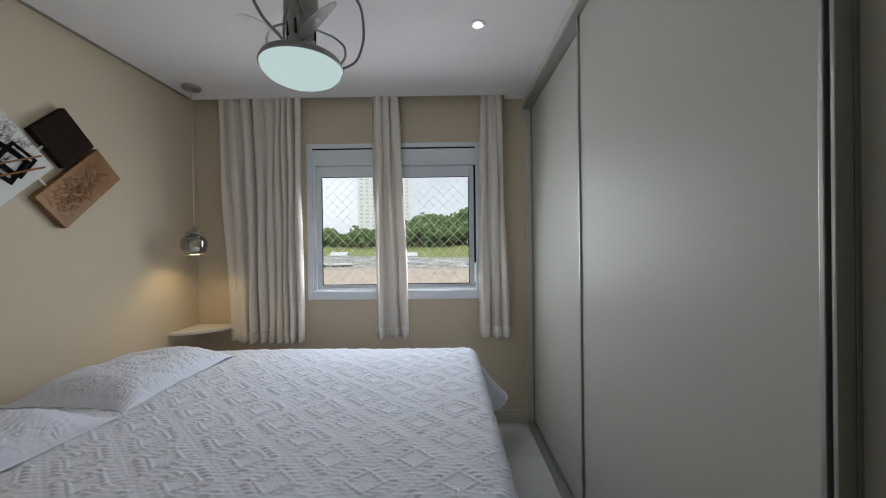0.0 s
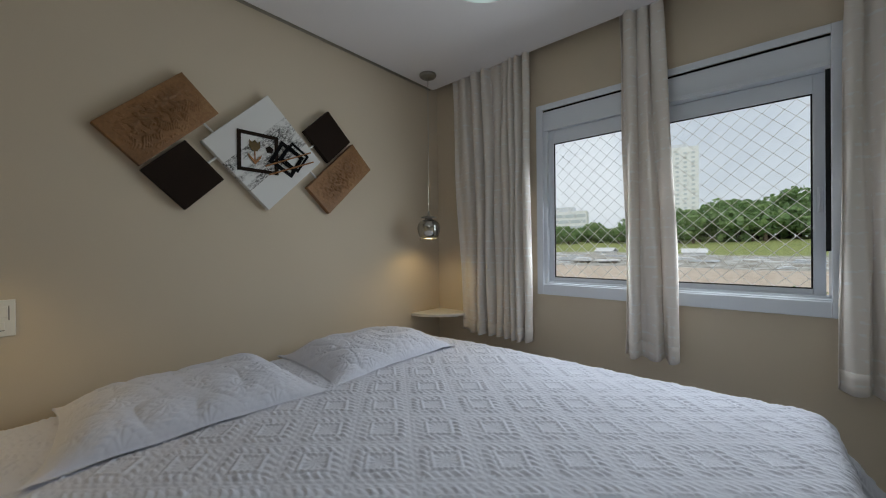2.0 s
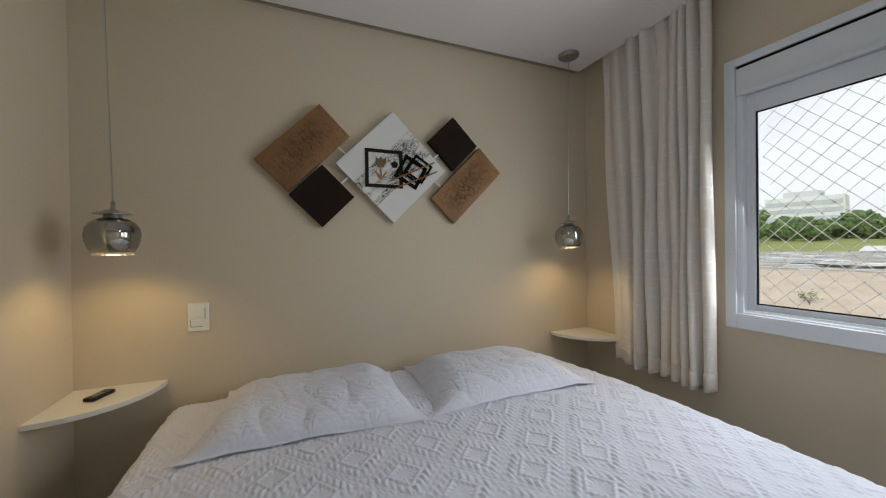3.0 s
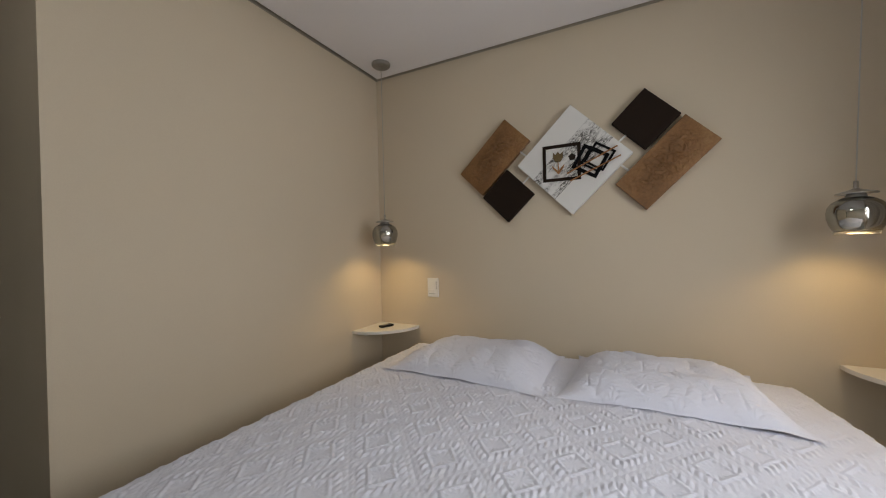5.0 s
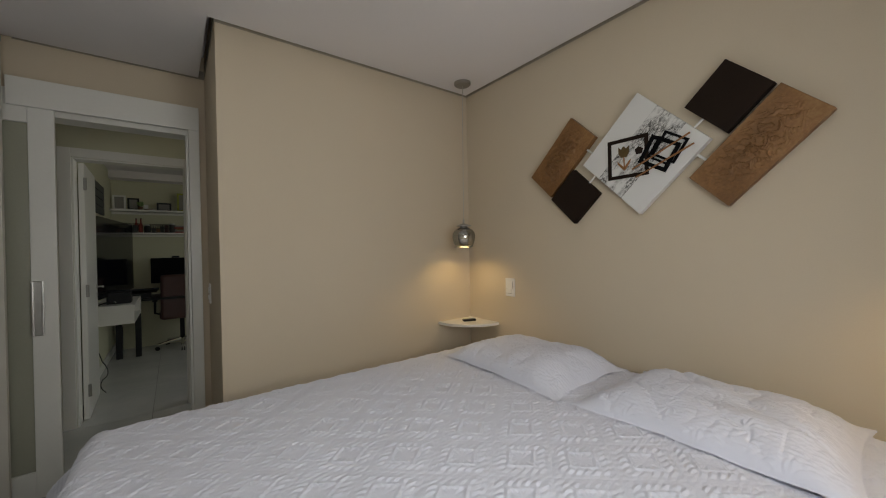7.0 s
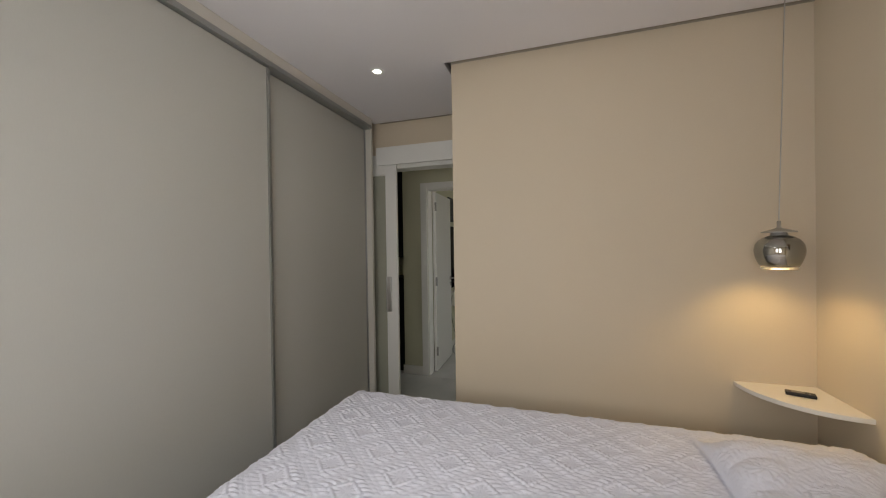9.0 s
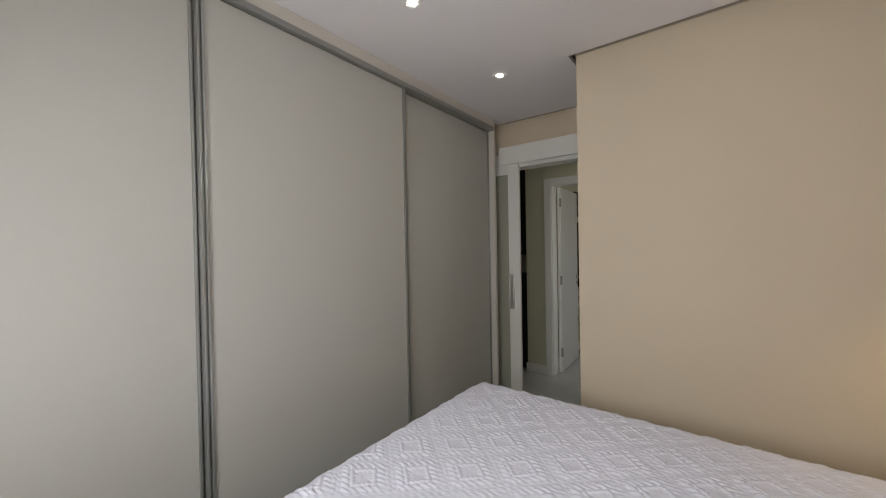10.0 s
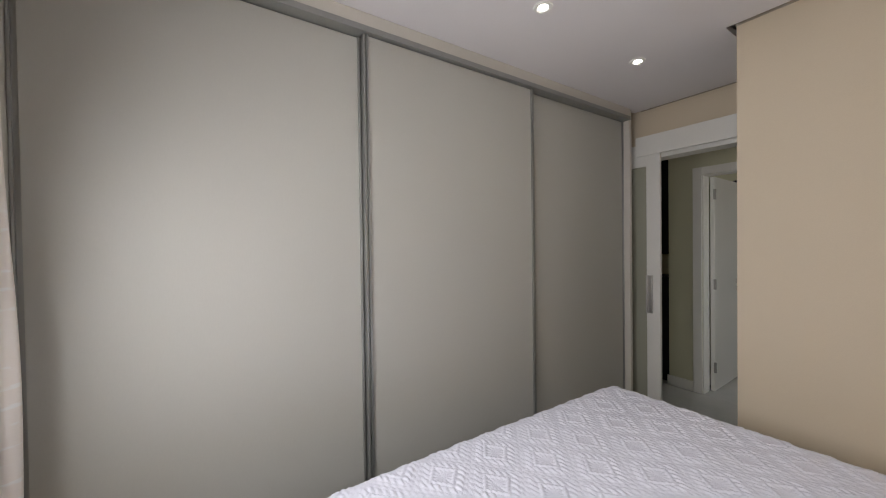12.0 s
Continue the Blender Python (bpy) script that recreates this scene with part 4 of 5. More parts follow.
pendant("smoked globe pendant lamp hanging in the partition corner", -1.095, 0.820, -1.140, 0.785)
pendant("smoked globe pendant lamp hanging in the window corner", -1.116, 2.952, -1.155, 3.000)


# ---- corner shelves ----
def corner_shelf(label, y, sign):
    bm = bmesh.new()
    pts = [(0, 0)] + [(0.315 * math.cos(a), sign * 0.315 * math.sin(a)) for a in [k * math.pi / 2 / 24 for k in range(25)]]
    f = bm.faces.new([bm.verts.new((a, b, 0)) for a, b in pts])
    ext = bmesh.ops.extrude_face_region(bm, geom=[f])
    for v in ext["geom"]:
        if isinstance(v, bmesh.types.BMVert):
            v.co.z += 0.020
    bmesh.ops.bevel(bm, geom=[e for e in bm.edges if e.is_boundary is False and abs(e.verts[0].co.z - e.verts[1].co.z) < 1e-6], offset=0.0015, segments=1, affect="EDGES")
    s = tagged(part("corner_shelf", bm, WHITE_SHELF, m=pose(XH + 0.0005, y, 0.773)), label, "shelf", "corner shelves")
    part("bracket", box(0.004, 0.20, sign * 0.004 if sign > 0 else -0.022, 0.022 if sign > 0 else -0.004, -0.035, 0.0, 0.003), WHITE_SHELF, s)
    return s


corner_shelf("white quarter-round corner shelf beside the partition", YB + 0.0005, 1)
corner_shelf("white quarter-round corner shelf behind the curtain", YW - 0.0005, -1)

rem = thing("remote_control", "small black remote control on the corner shelf", "remote control", pose(-1.207, 0.730, 0.794, 0, 0, 160))
part("body", box(-0.048, 0.048, -0.020, 0.020, 0, 0.014, 0.004), BLACK, rem)
part("display", box(-0.030, 0.012, -0.012, 0.012, 0.0141, 0.0155, 0.0005), GREY, rem, "grey display")
for k in range(2):
    part("button", lathe([(0, 0.014), (0.005, 0.014), (0.005, 0.0162), (0, 0.0165)], 12, (0.026, -0.008 + 0.016 * k, 0)), GREY, rem)


def switch_plate(label, m):
    s = thing("light_switch", label, "light switch", m)
    part("plate", box(-0.041, 0.041, -0.063, 0.063, 0, 0.009, 0.003), WHITE_PLASTIC, s)
    part("rocker", box(-0.020, 0.024, 0.002, 0.040, 0.0085, 0.013, 0.002), WHITE_PLASTIC, s)
    part("rocker", box(-0.028, 0.016, -0.040, -0.012, 0.0085, 0.014, 0.002), WHITE_PLASTIC, s)
    part("gap", box(-0.0312, -0.0285, -0.042, -0.008, 0.0088, 0.0095), GREY, s, "grey shadow line beside the rocker")
    part("gap", box(-0.028, 0.016, -0.0435, -0.0408, 0.0088, 0.0095), GREY, s, "grey shadow line under the rocker")
    part("gap", box(0.0245, 0.0275, -0.008, 0.042, 0.0088, 0.0095), GREY, s, "grey shadow line beside the rocker")


switch_plate("white double rocker light switch on the head wall", Matrix(((0, 0, 1, XH), (1, 0, 0, 1.031), (0, 1, 0, 1.056), (0, 0, 0, 1))))
switch_plate("white light switch on the partition's end", Matrix(((0, 0, 1, XE), (1, 0, 0, -0.040), (0, 1, 0, 1.075), (0, 0, 0, 1))))


# ---- downlights ----
def downlight(x, y):
    d = thing("downlight", "lit round recessed downlight in a white ring", "downlight", pose(x, y, ZC), "ceiling downlights")
    part("ring", lathe([(0.0195, -0.001), (0.029, -0.006), (0.041, -0.005), (0.043, 0.0), (0.0195, 0.0), (0.0195, -0.001)], 32), WHITE_PLASTIC, d)
    part("lens", lathe([(0, -0.0035), (0.019, -0.0025), (0.019, -0.0005), (0, -0.0005)], 24), SPOT_LIGHT, d, "lit lens")
    lamp("downlight_beam", "SPOT", DOWN_WATTS, (1.0, 0.97, 0.90), look((x, y, ZC - 0.02), (x, y, 0)), size=radians(120), blend=1.0, soft=0.03)


for x, y in ((0.802, 2.350), (0.773, 1.521), (0.801, 0.676)):
    downlight(x, y)


# ---- ceiling fan ----
def ceiling_fan(x, y):
    f = thing("ceiling_fan", "grey ceiling fan with frosted blades and lit dish", "ceiling fan", pose(x, y, 0))
    part("canopy", lathe([(0, ZC), (0.065, ZC), (0.065, ZC - 0.02), (0.035, ZC - 0.05), (0, ZC - 0.05)], 32), FAN_GREY, f)
    part("rod", tube([(0, 0, ZC - 0.05), (0, 0, 2.45)], 0.012, 12), FAN_GREY, f)
    motor = part("motor", lathe([(0, 2.455), (0.046, 2.455), (0.068, 2.44), (0.072, 2.37), (0.064, 2.34), (0.053, 2.25), (0.057, 2.205), (0, 2.205)], 36), FAN_GREY, f, "graphite motor housing")
    for k in range(8):
        a = k * math.pi / 4
        part("vent_slot", box(0.0530, 0.0625, -0.004, 0.004, 2.255, 2.315, m=Matrix.Rotation(a, 4, "Z")), BLACK, motor)
    part("rim", lathe([(0.055, 2.210), (0.112, 2.198), (0.160, 2.168), (0.171, 2.144), (0.166, 2.140), (0.155, 2.157), (0.055, 2.194), (0.055, 2.210)], 48), FAN_GREY, f, "grey dish rim", True)
    part("dish", lathe([(0.0, 2.072), (0.040, 2.073), (0.080, 2.079), (0.115, 2.089), (0.142, 2.103), (0.159, 2.121), (0.1645, 2.140), (0.140, 2.153), (0.0, 2.158)], 64), FAN_LIGHT, f, "lit opal glass dish", True)
    for k in range(3):
        m = Matrix.Rotation(radians(10 + 120 * k), 4, "Z")

        def bow(turns, spans, heights):
            """A bent tube that winds round the motor from its top to the dish."""
            t = np.linspace(0, 1, 26)
            stops = np.linspace(0, 1, len(spans))
            wide, high = np.interp(t, stops, spans), np.interp(t, stops, heights)
            for _ in range(3):
                wide[1:-1], high[1:-1] = (wide[:-2] + 2 * wide[1:-1] + wide[2:]) / 4, (high[:-2] + 2 * high[1:-1] + high[2:]) / 4
            ang = np.interp(t, (0, 1), turns)
            return [m @ Vector((w * math.cos(q), w * math.sin(q), h)) for w, q, h in zip(wide, ang, high)]

        part("arm", tube(bow((-0.45, 0.30), (0.055, 0.18, 0.255, 0.262, 0.232, 0.165), (2.42, 2.475, 2.41, 2.29, 2.20, 2.168)), 0.0058, 8), FAN_GREY, f, "bent grey tube")
        part("arm", tube(bow((0.75, 0.30), (0.070, 0.15, 0.195, 0.190, 0.150), (2.335, 2.335, 2.30, 2.235, 2.176)), 0.0052, 8), FAN_GREY, f, "bent grey tube")
        # blade: a rounded, twisted leaf
        n, w = 24, 10
        P = np.zeros((n, w, 3))
        for i in range(n):
            t = i / (n - 1)
            r = 0.062 + 0.205 * t
            half = 0.014 + 0.062 * math.sin(math.pi * (0.10 + 0.55 * t)) * math.sqrt(max(0.004, 1 - max(0, (t - 0.62) / 0.385) ** 2))
            for j in range(w):
                q = -1 + 2 * j / (w - 1)
                P[i, j] = m @ Matrix.Rotation(0.95, 4, "Z") @ Vector((r, half * q * 0.8 + 0.03 * t, 2.235 + 0.75 * half * q + 0.030 * t))
        b = new("blade", grid_mesh("blade", P, BLADE))
        b.parent = f
        mod = b.modifiers.new("thickness", "SOLIDIFY")
        mod.thickness = 0.003
        tagged(b, "frosted acrylic blade")


ceiling_fan(0.022, 2.004)


# ---- study ----
def wall_shelf(z):
    s = thing("wall_shelf", "white wall shelf in the study, crowded with small things", "shelf", pose(0, 0, z), "study shelves")
    part("board", box(-0.6, XS - 0.002, YF + 0.0005, YF + 0.25, 0, 0.022, 0.002), WHITE, s)
    part("back_rail", box(-0.6, XS - 0.002, YF + 0.0005, YF + 0.012, -0.03, -0.0005, 0.002), WHITE, s)
    return s


wall_shelf(1.935)
wall_shelf(1.615)


def picture_frame(x, z, w, h, mat, label):
    p = thing("picture_frame", label, "picture frame", pose(x, YF + 0.10, z, -8))
    bm = bmesh.new()
    t = 0.022
    add_box(bm, -w / 2, w / 2, -0.008, 0.008, 0, t, 0.002)
    add_box(bm, -w / 2, w / 2, -0.008, 0.008, h - t, h, 0.002)
    add_box(bm, -w / 2, -w / 2 + t, -0.008, 0.008, t, h - t, 0.002)
    add_box(bm, w / 2 - t, w / 2, -0.008, 0.008, t, h - t, 0.002)
    part("frame", bm, mat, p)
    part("print", box(-w / 2 + t, w / 2 - t, -0.004, 0.002, t, h - t), GREY, p, "dim print")


picture_frame(0.39, 1.958, 0.21, 0.27, GREEN_FRAME, "yellow-green picture frame on the upper study shelf")
picture_frame(0.65, 1.958, 0.17, 0.12, BLACK, "small dark picture frame on the upper study shelf")
picture_frame(1.14, 1.958, 0.14, 0.20, WHITE, "white picture frame on the upper study shelf")
picture_frame(0.99, 1.958, 0.13, 0.17, BLACK, "dark picture frame on the upper study shelf")


def jar(x, z, r, h, mat, label):
    j = thing("jar", label, "jar", pose(x, YF + 0.13, z), "jars on the study shelf")
    part("jar_body", lathe([(0, 0), (r, 0), (r * 1.05, h * 0.3), (r, h * 0.8), (r * 0.7, h * 0.86), (0, h * 0.86)], 16), mat, j)
    part("lid", lathe([(0, h * 0.861), (r * 0.78, h * 0.861), (r * 0.78, h), (0, h)], 16), STEEL, j)


SLATE_JAR = surface("grey_stoneware", (0.09, 0.09, 0.085), 0.5, vary=0.1, big=9, grain=90)
for k, (x, mat) in enumerate(((0.845, BLACK), (0.555, SLATE_JAR))):
    jar(x, 1.638, 0.036, 0.12 + 0.02 * (k % 3), mat, "small storage jar on the lower study shelf")
for x in (0.915, 0.965):
    b = thing("bottle", "dark red bottle on the lower study shelf", "bottle", pose(x, YF + 0.12, 1.638), "bottles on the study shelf")
    part("bottle_body", lathe([(0, 0), (0.022, 0), (0.022, 0.11), (0.008, 0.15), (0.008, 0.19), (0, 0.19)], 14), RED, b)
    part("stopper", lathe([(0, 0.1905), (0.010, 0.1905), (0.010, 0.205), (0, 0.205)], 12), BLACK, b)
for k, (mat, w) in enumerate(((RED, 0.26), (GREY, 0.27), (BROWN_PAPER, 0.24), (RED, 0.25), (GREY, 0.22))):
    bk = thing("book", "book lying in a stack on the study shelf", "book", pose(0.39 + 0.006 * k, YF + 0.125, 1.638 + 0.021 * k, 0, 0, 3 * (k % 3) - 2), "stacked books")
    part("pages", box(-w / 2 + 0.004, w / 2 - 0.004, -0.075, 0.075, 0.003, 0.017), WHITE_PLASTIC, bk)
    bm = bmesh.new()
    add_box(bm, -w / 2, w / 2, -0.08, 0.08, 0, 0.0025)
    add_box(bm, -w / 2, w / 2, -0.08, 0.08, 0.0175, 0.020)
    add_box(bm, -w / 2, w / 2, 0.077, 0.08, 0.0025, 0.0175)
    part("cover", bm, mat, bk)
pot = thing("potted_plant", "small leafy pot plant on the upper study shelf", "plant", pose(0.915, YF + 0.13, 1.957))
part("pot", lathe([(0, 0), (0.022, 0), (0.030, 0.05), (0.026, 0.05), (0, 0.045)], 14), BROWN_PAPER, pot)
bm = bmesh.new()
rp = random.Random(6)
for k in range(26):
    a, lift = rp.uniform(0, 6.28), rp.uniform(0.03, 0.09)
    tip = Vector((0.045 * math.cos(a), 0.045 * math.sin(a), 0.045 + lift))
    side = Vector((-math.sin(a), math.cos(a), 0)) * 0.010
    mid = Vector((tip.x * 0.5, tip.y * 0.5, 0.045 + lift * 0.7))
    bm.faces.new([bm.verts.new(p) for p in (Vector((0, 0, 0.045)), mid - side, tip, mid + side)])
part("leaves", bm, LEAF, pot)
fig = thing("model_boat", "small model boat on the upper study shelf", "ornament", pose(0.83, YF + 0.12, 1.957))
part("hull", lathe([(0, 0), (0.012, 0), (0.030, 0.025), (0, 0.026)], 14), BROWN_PAPER, fig, m=Matrix.Diagonal((2.0, 0.7, 1, 1)))
part("sail", box(-0.002, 0.045, -0.001, 0.001, 0.027, 0.080), WHITE_PLASTIC, fig)

mon = thing("monitor", "wide black monitor with webcam on the study desk", "monitor", pose(0.53, YF + 0.20, 0.751))
part("screen", box(-0.285, 0.285, -0.015, 0.015, 0.17, 0.525, 0.006), TV_BLACK, mon, "black glossy screen")
part("stand", tube([(0, -0.03, 0.01), (0, -0.03, 0.26)], 0.018, 12), BLACK, mon)
part("foot", box(-0.12, 0.12, -0.10, 0.07, 0, 0.012, 0.004), BLACK, mon)
part("webcam", box(-0.045, 0.045, -0.014, 0.018, 0.526, 0.552, 0.006), BLACK, mon)

desk = thing("desk", "black study desk with dark legs", "desk", pose(0, 0, 0))
bm = box(0.05, XS - 0.02, YF + 0.005, YF + 0.62, 0.72, 0.75, 0.004)
add_box(bm, 0.90, XS - 0.02, YF + 0.62, YF + 0.70, 0.72, 0.75, 0.004)
part("desktop", bm, BLACK, desk)
for x, y in ((0.09, YF + 0.06), (0.09, YF + 0.56), (1.17, YF + 0.06), (0.94, YF + 0.58), (1.13, YF + 0.58)):
    part("leg", box(x - 0.03, x + 0.03, y - 0.03, y + 0.03, 0, 0.72, 0.004), BLACK, desk)


def office_chair(x, y, turn):
    c = thing("office_chair", "maroon leather office chair on castors at the desk", "chair", pose(x, y, 0, 0, 0, turn))
    part("seat", box(-0.25, 0.25, -0.25, 0.25, 0.44, 0.54, 0.035), MAROON, c)
    part("backrest", box(-0.235, 0.235, 0.24, 0.32, 0.42, 1.03, 0.035, m=pose(0, 0.0, 0, 4)), MAROON, c)
    part("gas_column", tube([(0, 0, 0.10), (0, 0, 0.44)], 0.028, 14), BLACK, c)
    for s in (-1, 1):
        bm = tube([(s * 0.24, 0.10, 0.50), (s * 0.30, 0.10, 0.52), (s * 0.30, 0.10, 0.68)], 0.015, 8)
        add_box(bm, s * 0.30 - 0.03, s * 0.30 + 0.03, -0.12, 0.16, 0.68, 0.71, 0.01)
        part("armrest", bm, BLACK, c)
    for k in range(5):
        m = Matrix.Rotation(2 * math.pi * k / 5 + 0.3, 4, "Z")
        part("base_arm", tube([m @ Vector((0, 0, 0.12)), m @ Vector((0.30, 0, 0.075))], [0.026, 0.016], 8), CHROME, c, "chrome base arm")
        bm = bmesh.new()
        for q in (-0.014, 0.014):
            ring = [m @ Vector((0.30 + 0.026 * math.cos(a), q, 0.026 + 0.026 * math.sin(a))) for a in [i * math.pi / 6 for i in range(12)]]
            ring2 = [p + m.to_3x3() @ Vector((0, 0.012, 0)) for p in ring]
            va, vb = [bm.verts.new(p) for p in ring], [bm.verts.new(p) for p in ring2]
            bm.faces.new(va)
            bm.faces.new(vb)
            for i in range(12):
                bm.faces.new((va[i], va[(i + 1) % 12], vb[(i + 1) % 12], vb[i]))
        part("castor", bm, BLACK, c)


office_chair(0.47, -3.68, 0)

tv = thing("television", "black flat television mounted on the study wall", "television", pose(XS - 0.10, -2.80, 1.31, 0, 0, -7))
part("screen", box(-0.065, -0.030, -0.73, 0.73, -0.42, 0.42, 0.006), BLACK_GLOSS, tv)
part("wall_mount", box(-0.030, 0.075, -0.10, 0.10, -0.15, 0.15, 0.004), BLACK, tv)

con = thing("wall_console", "white open-fronted wall console under the television", "console", pose(XS, 0, 0.04))
part("end_board", box(-0.34, -0.0005, -2.27, -2.25, 0.57, 0.77, 0.001), WHITE, con)
part("end_board", box(-0.34, -0.0005, -3.20, -3.18, 0.57, 0.77, 0.001), WHITE, con)
part("bottom_board", box(-0.34, -0.0005, -3.18, -2.27, 0.57, 0.59, 0.001), WHITE, con)
part("top_board", box(-0.34, -0.0005, -3.18, -2.27, 0.75, 0.77, 0.001), WHITE, con)
part("bracket", box(-0.20, -0.0005, -2.74, -2.72, 0.52, 0.5695, 0.002), WHITE, con)
spk = thing("speaker_box", "black box standing on the wall console", "speaker", pose(1.03, -2.50, 0.8105))
part("cabinet", box(-0.10, 0.10, -0.08, 0.08, 0, 0.12, 0.008), BLACK, spk)
part("grille", box(-0.09, 0.09, 0.0805, 0.084, 0.008, 0.112, 0.001), BLACK, spk)
tagged(part("loose_cable", tube(arc((1.20, -2.24, 0.76), (1.22, -2.15, 0.55), (1.14, -2.12, 0.30), 14) + arc((1.14, -2.12, 0.29), (1.05, -2.08, 0.16), (1.13, -2.05, 0.12), 12) + arc((1.13, -2.05, 0.115), (1.16, -2.02, 0.06), (1.10, -2.00, 0.005), 10), 0.004, 6), BLACK), "black loose cable trailing down to the floor", "cable")

pic = thing("wall_picture", "dark slatted panel hung above the television", "wall picture", pose(XS, -2.60, 1.95))
SLATE = surface("slate_grey_board", (0.055, 0.058, 0.055), 0.6, vary=0.15, big=6, grain=80)
for k in range(4):
    part("slat_panel", box(-0.03, -0.0005, -0.52, 0.44, 0.085 * k - 0.14, 0.085 * k - 0.062, 0.003), SLATE, pic)

# desk and console clutter
lap = thing("laptop", "black laptop propped on a stand on the desk", "laptop", pose(0.93, -3.56, 0.752, 0, 0, 8))
part("base", box(-0.20, 0.20, -0.14, 0.14, 0.05, 0.072, 0.004, m=pose(0, 0, 0.03, 12)), BLACK, lap)
part("keyboard", box(-0.17, 0.17, -0.04, 0.11, 0.0725, 0.075, m=pose(0, 0, 0.03, 12)), GREY, lap, "grey key field")
part("stand", box(-0.12, 0.12, -0.06, 0.08, 0, 0.065, 0.004), BLACK, lap)
rt = thing("router", "small black device lying inside the wall console", "router", pose(0.99, -2.42, 0.631))
part("case", box(-0.06, 0.06, -0.08, 0.08, 0, 0.055, 0.008), BLACK, rt)
part("antenna", tube([(0.04, 0.06, 0.05), (0.05, 0.065, 0.11)], 0.005, 8), BLACK, rt)
for k, (y0, y1, drop) in enumerate(((-2.30, -2.36, 0.03), (-2.28, -2.44, 0.05), (-2.27, -2.33, 0.06))):
    line = arc((1.19, y0, 0.818), (1.11 - 0.03 * k, y0 + 0.01, 0.83 + drop), (1.05, y1, 0.822), 10)
    tagged(part("loose_cable", tube(line, 0.004, 6), (BLACK, WHITE_PLASTIC, BLACK)[k]), ("black cable looped on the wall console", "white cable looped on the wall console")[k == 1], "cable", "cables on the console")


def wire_basket(x, w, h):
    """An open basket of thin dark wire, half full of dark odds and ends."""
    b = thing("wire_basket", "dark wire basket of small things on the study shelf", "basket", pose(x, YF + 0.125, 1.6375), "baskets on the study shelf")
    bm = bmesh.new()
    d = 0.085
    for z in (0.004, h * 0.5, h):
        add_tube(bm, [(-w / 2, -d, z), (w / 2, -d, z), (w / 2, d, z), (-w / 2, d, z), (-w / 2, -d, z)], 0.003, 5)
    part("wire_frame", bm, BLACK, b)
    bm = bmesh.new()
    for k in range(9):
        px = -w / 2 + w * (k + 0.5) / 9
        add_tube(bm, [(px, d, h), (px, d, 0.004), (px, -d, 0.004), (px, -d, h)], 0.002, 4)
    part("wires", bm, BLACK, b)
    rnd = random.Random(int(x * 100))
    for k in range(4):
        px = -w / 2 + 0.02 + (w - 0.04) * k / 4
        part("packet", box(px, px + (w - 0.06) / 4, -0.05, 0.05, 0.008, h * rnd.uniform(0.5, 0.95), 0.006), rnd.choice((BROWN_PAPER, SLATE, MAROON, SLATE)), b)


for x, w, h in ((1.06, 0.26, 0.13), (0.70, 0.24, 0.12)):
    wire_basket(x, w, h)

# recess beyond the corridor: dark cabinets with a pale strip between
rc = thing("tall_cabinet", "black tall cabinet in the recess past the corridor", "cabinet", pose(0, 0, 0))
part("upper_door", box(1.475, 2.3, -1.62, -1.24, 1.34, 2.49, 0.004), BLACK, rc)
part("lower_door", box(1.475, 2.3, -1.62, -1.22, 0.06, 1.10, 0.004), BLACK, rc)
part("plinth", box(1.48, 2.3, -1.60, -1.26, 0, 0.06), BLACK, rc)
part("niche_back", box(1.475, 2.3, -1.62, -1.58, 1.10, 1.34), WALL_FAR, rc, "pale niche back")

# ---- outside ----
def ground_height(x, y):
    """Low yard at the building's foot, an earth bank, then a field that rises slowly."""
    t = np.clip((y - 8) / 17, 0, 1)
    bank = -8.5 + 8.4 * (t * t * (3 - 2 * t))
    return bank + np.interp(y, (58, 66, 84, 150), (0, 0.35, 1.9, 3.8)) + 0.25 * np.sin(x * 0.11 + y * 0.07) * (y > 30)


gx = np.concatenate([np.linspace(-2500, -160, 8), np.linspace(-150, 150, 76), np.linspace(160, 2500, 8)])
gy = np.concatenate([np.linspace(-2500, -60, 6), np.linspace(-50, 130, 91), np.linspace(140, 3000, 14)])
GX, GY = np.meshgrid(gx, gy)
ground = new("ground", grid_mesh("ground", np.stack([GX, GY, ground_height(GX, GY)], -1), EARTH))
tagged(ground, "bare tan earth bank with a grassy field behind", "ground", kind="structure")


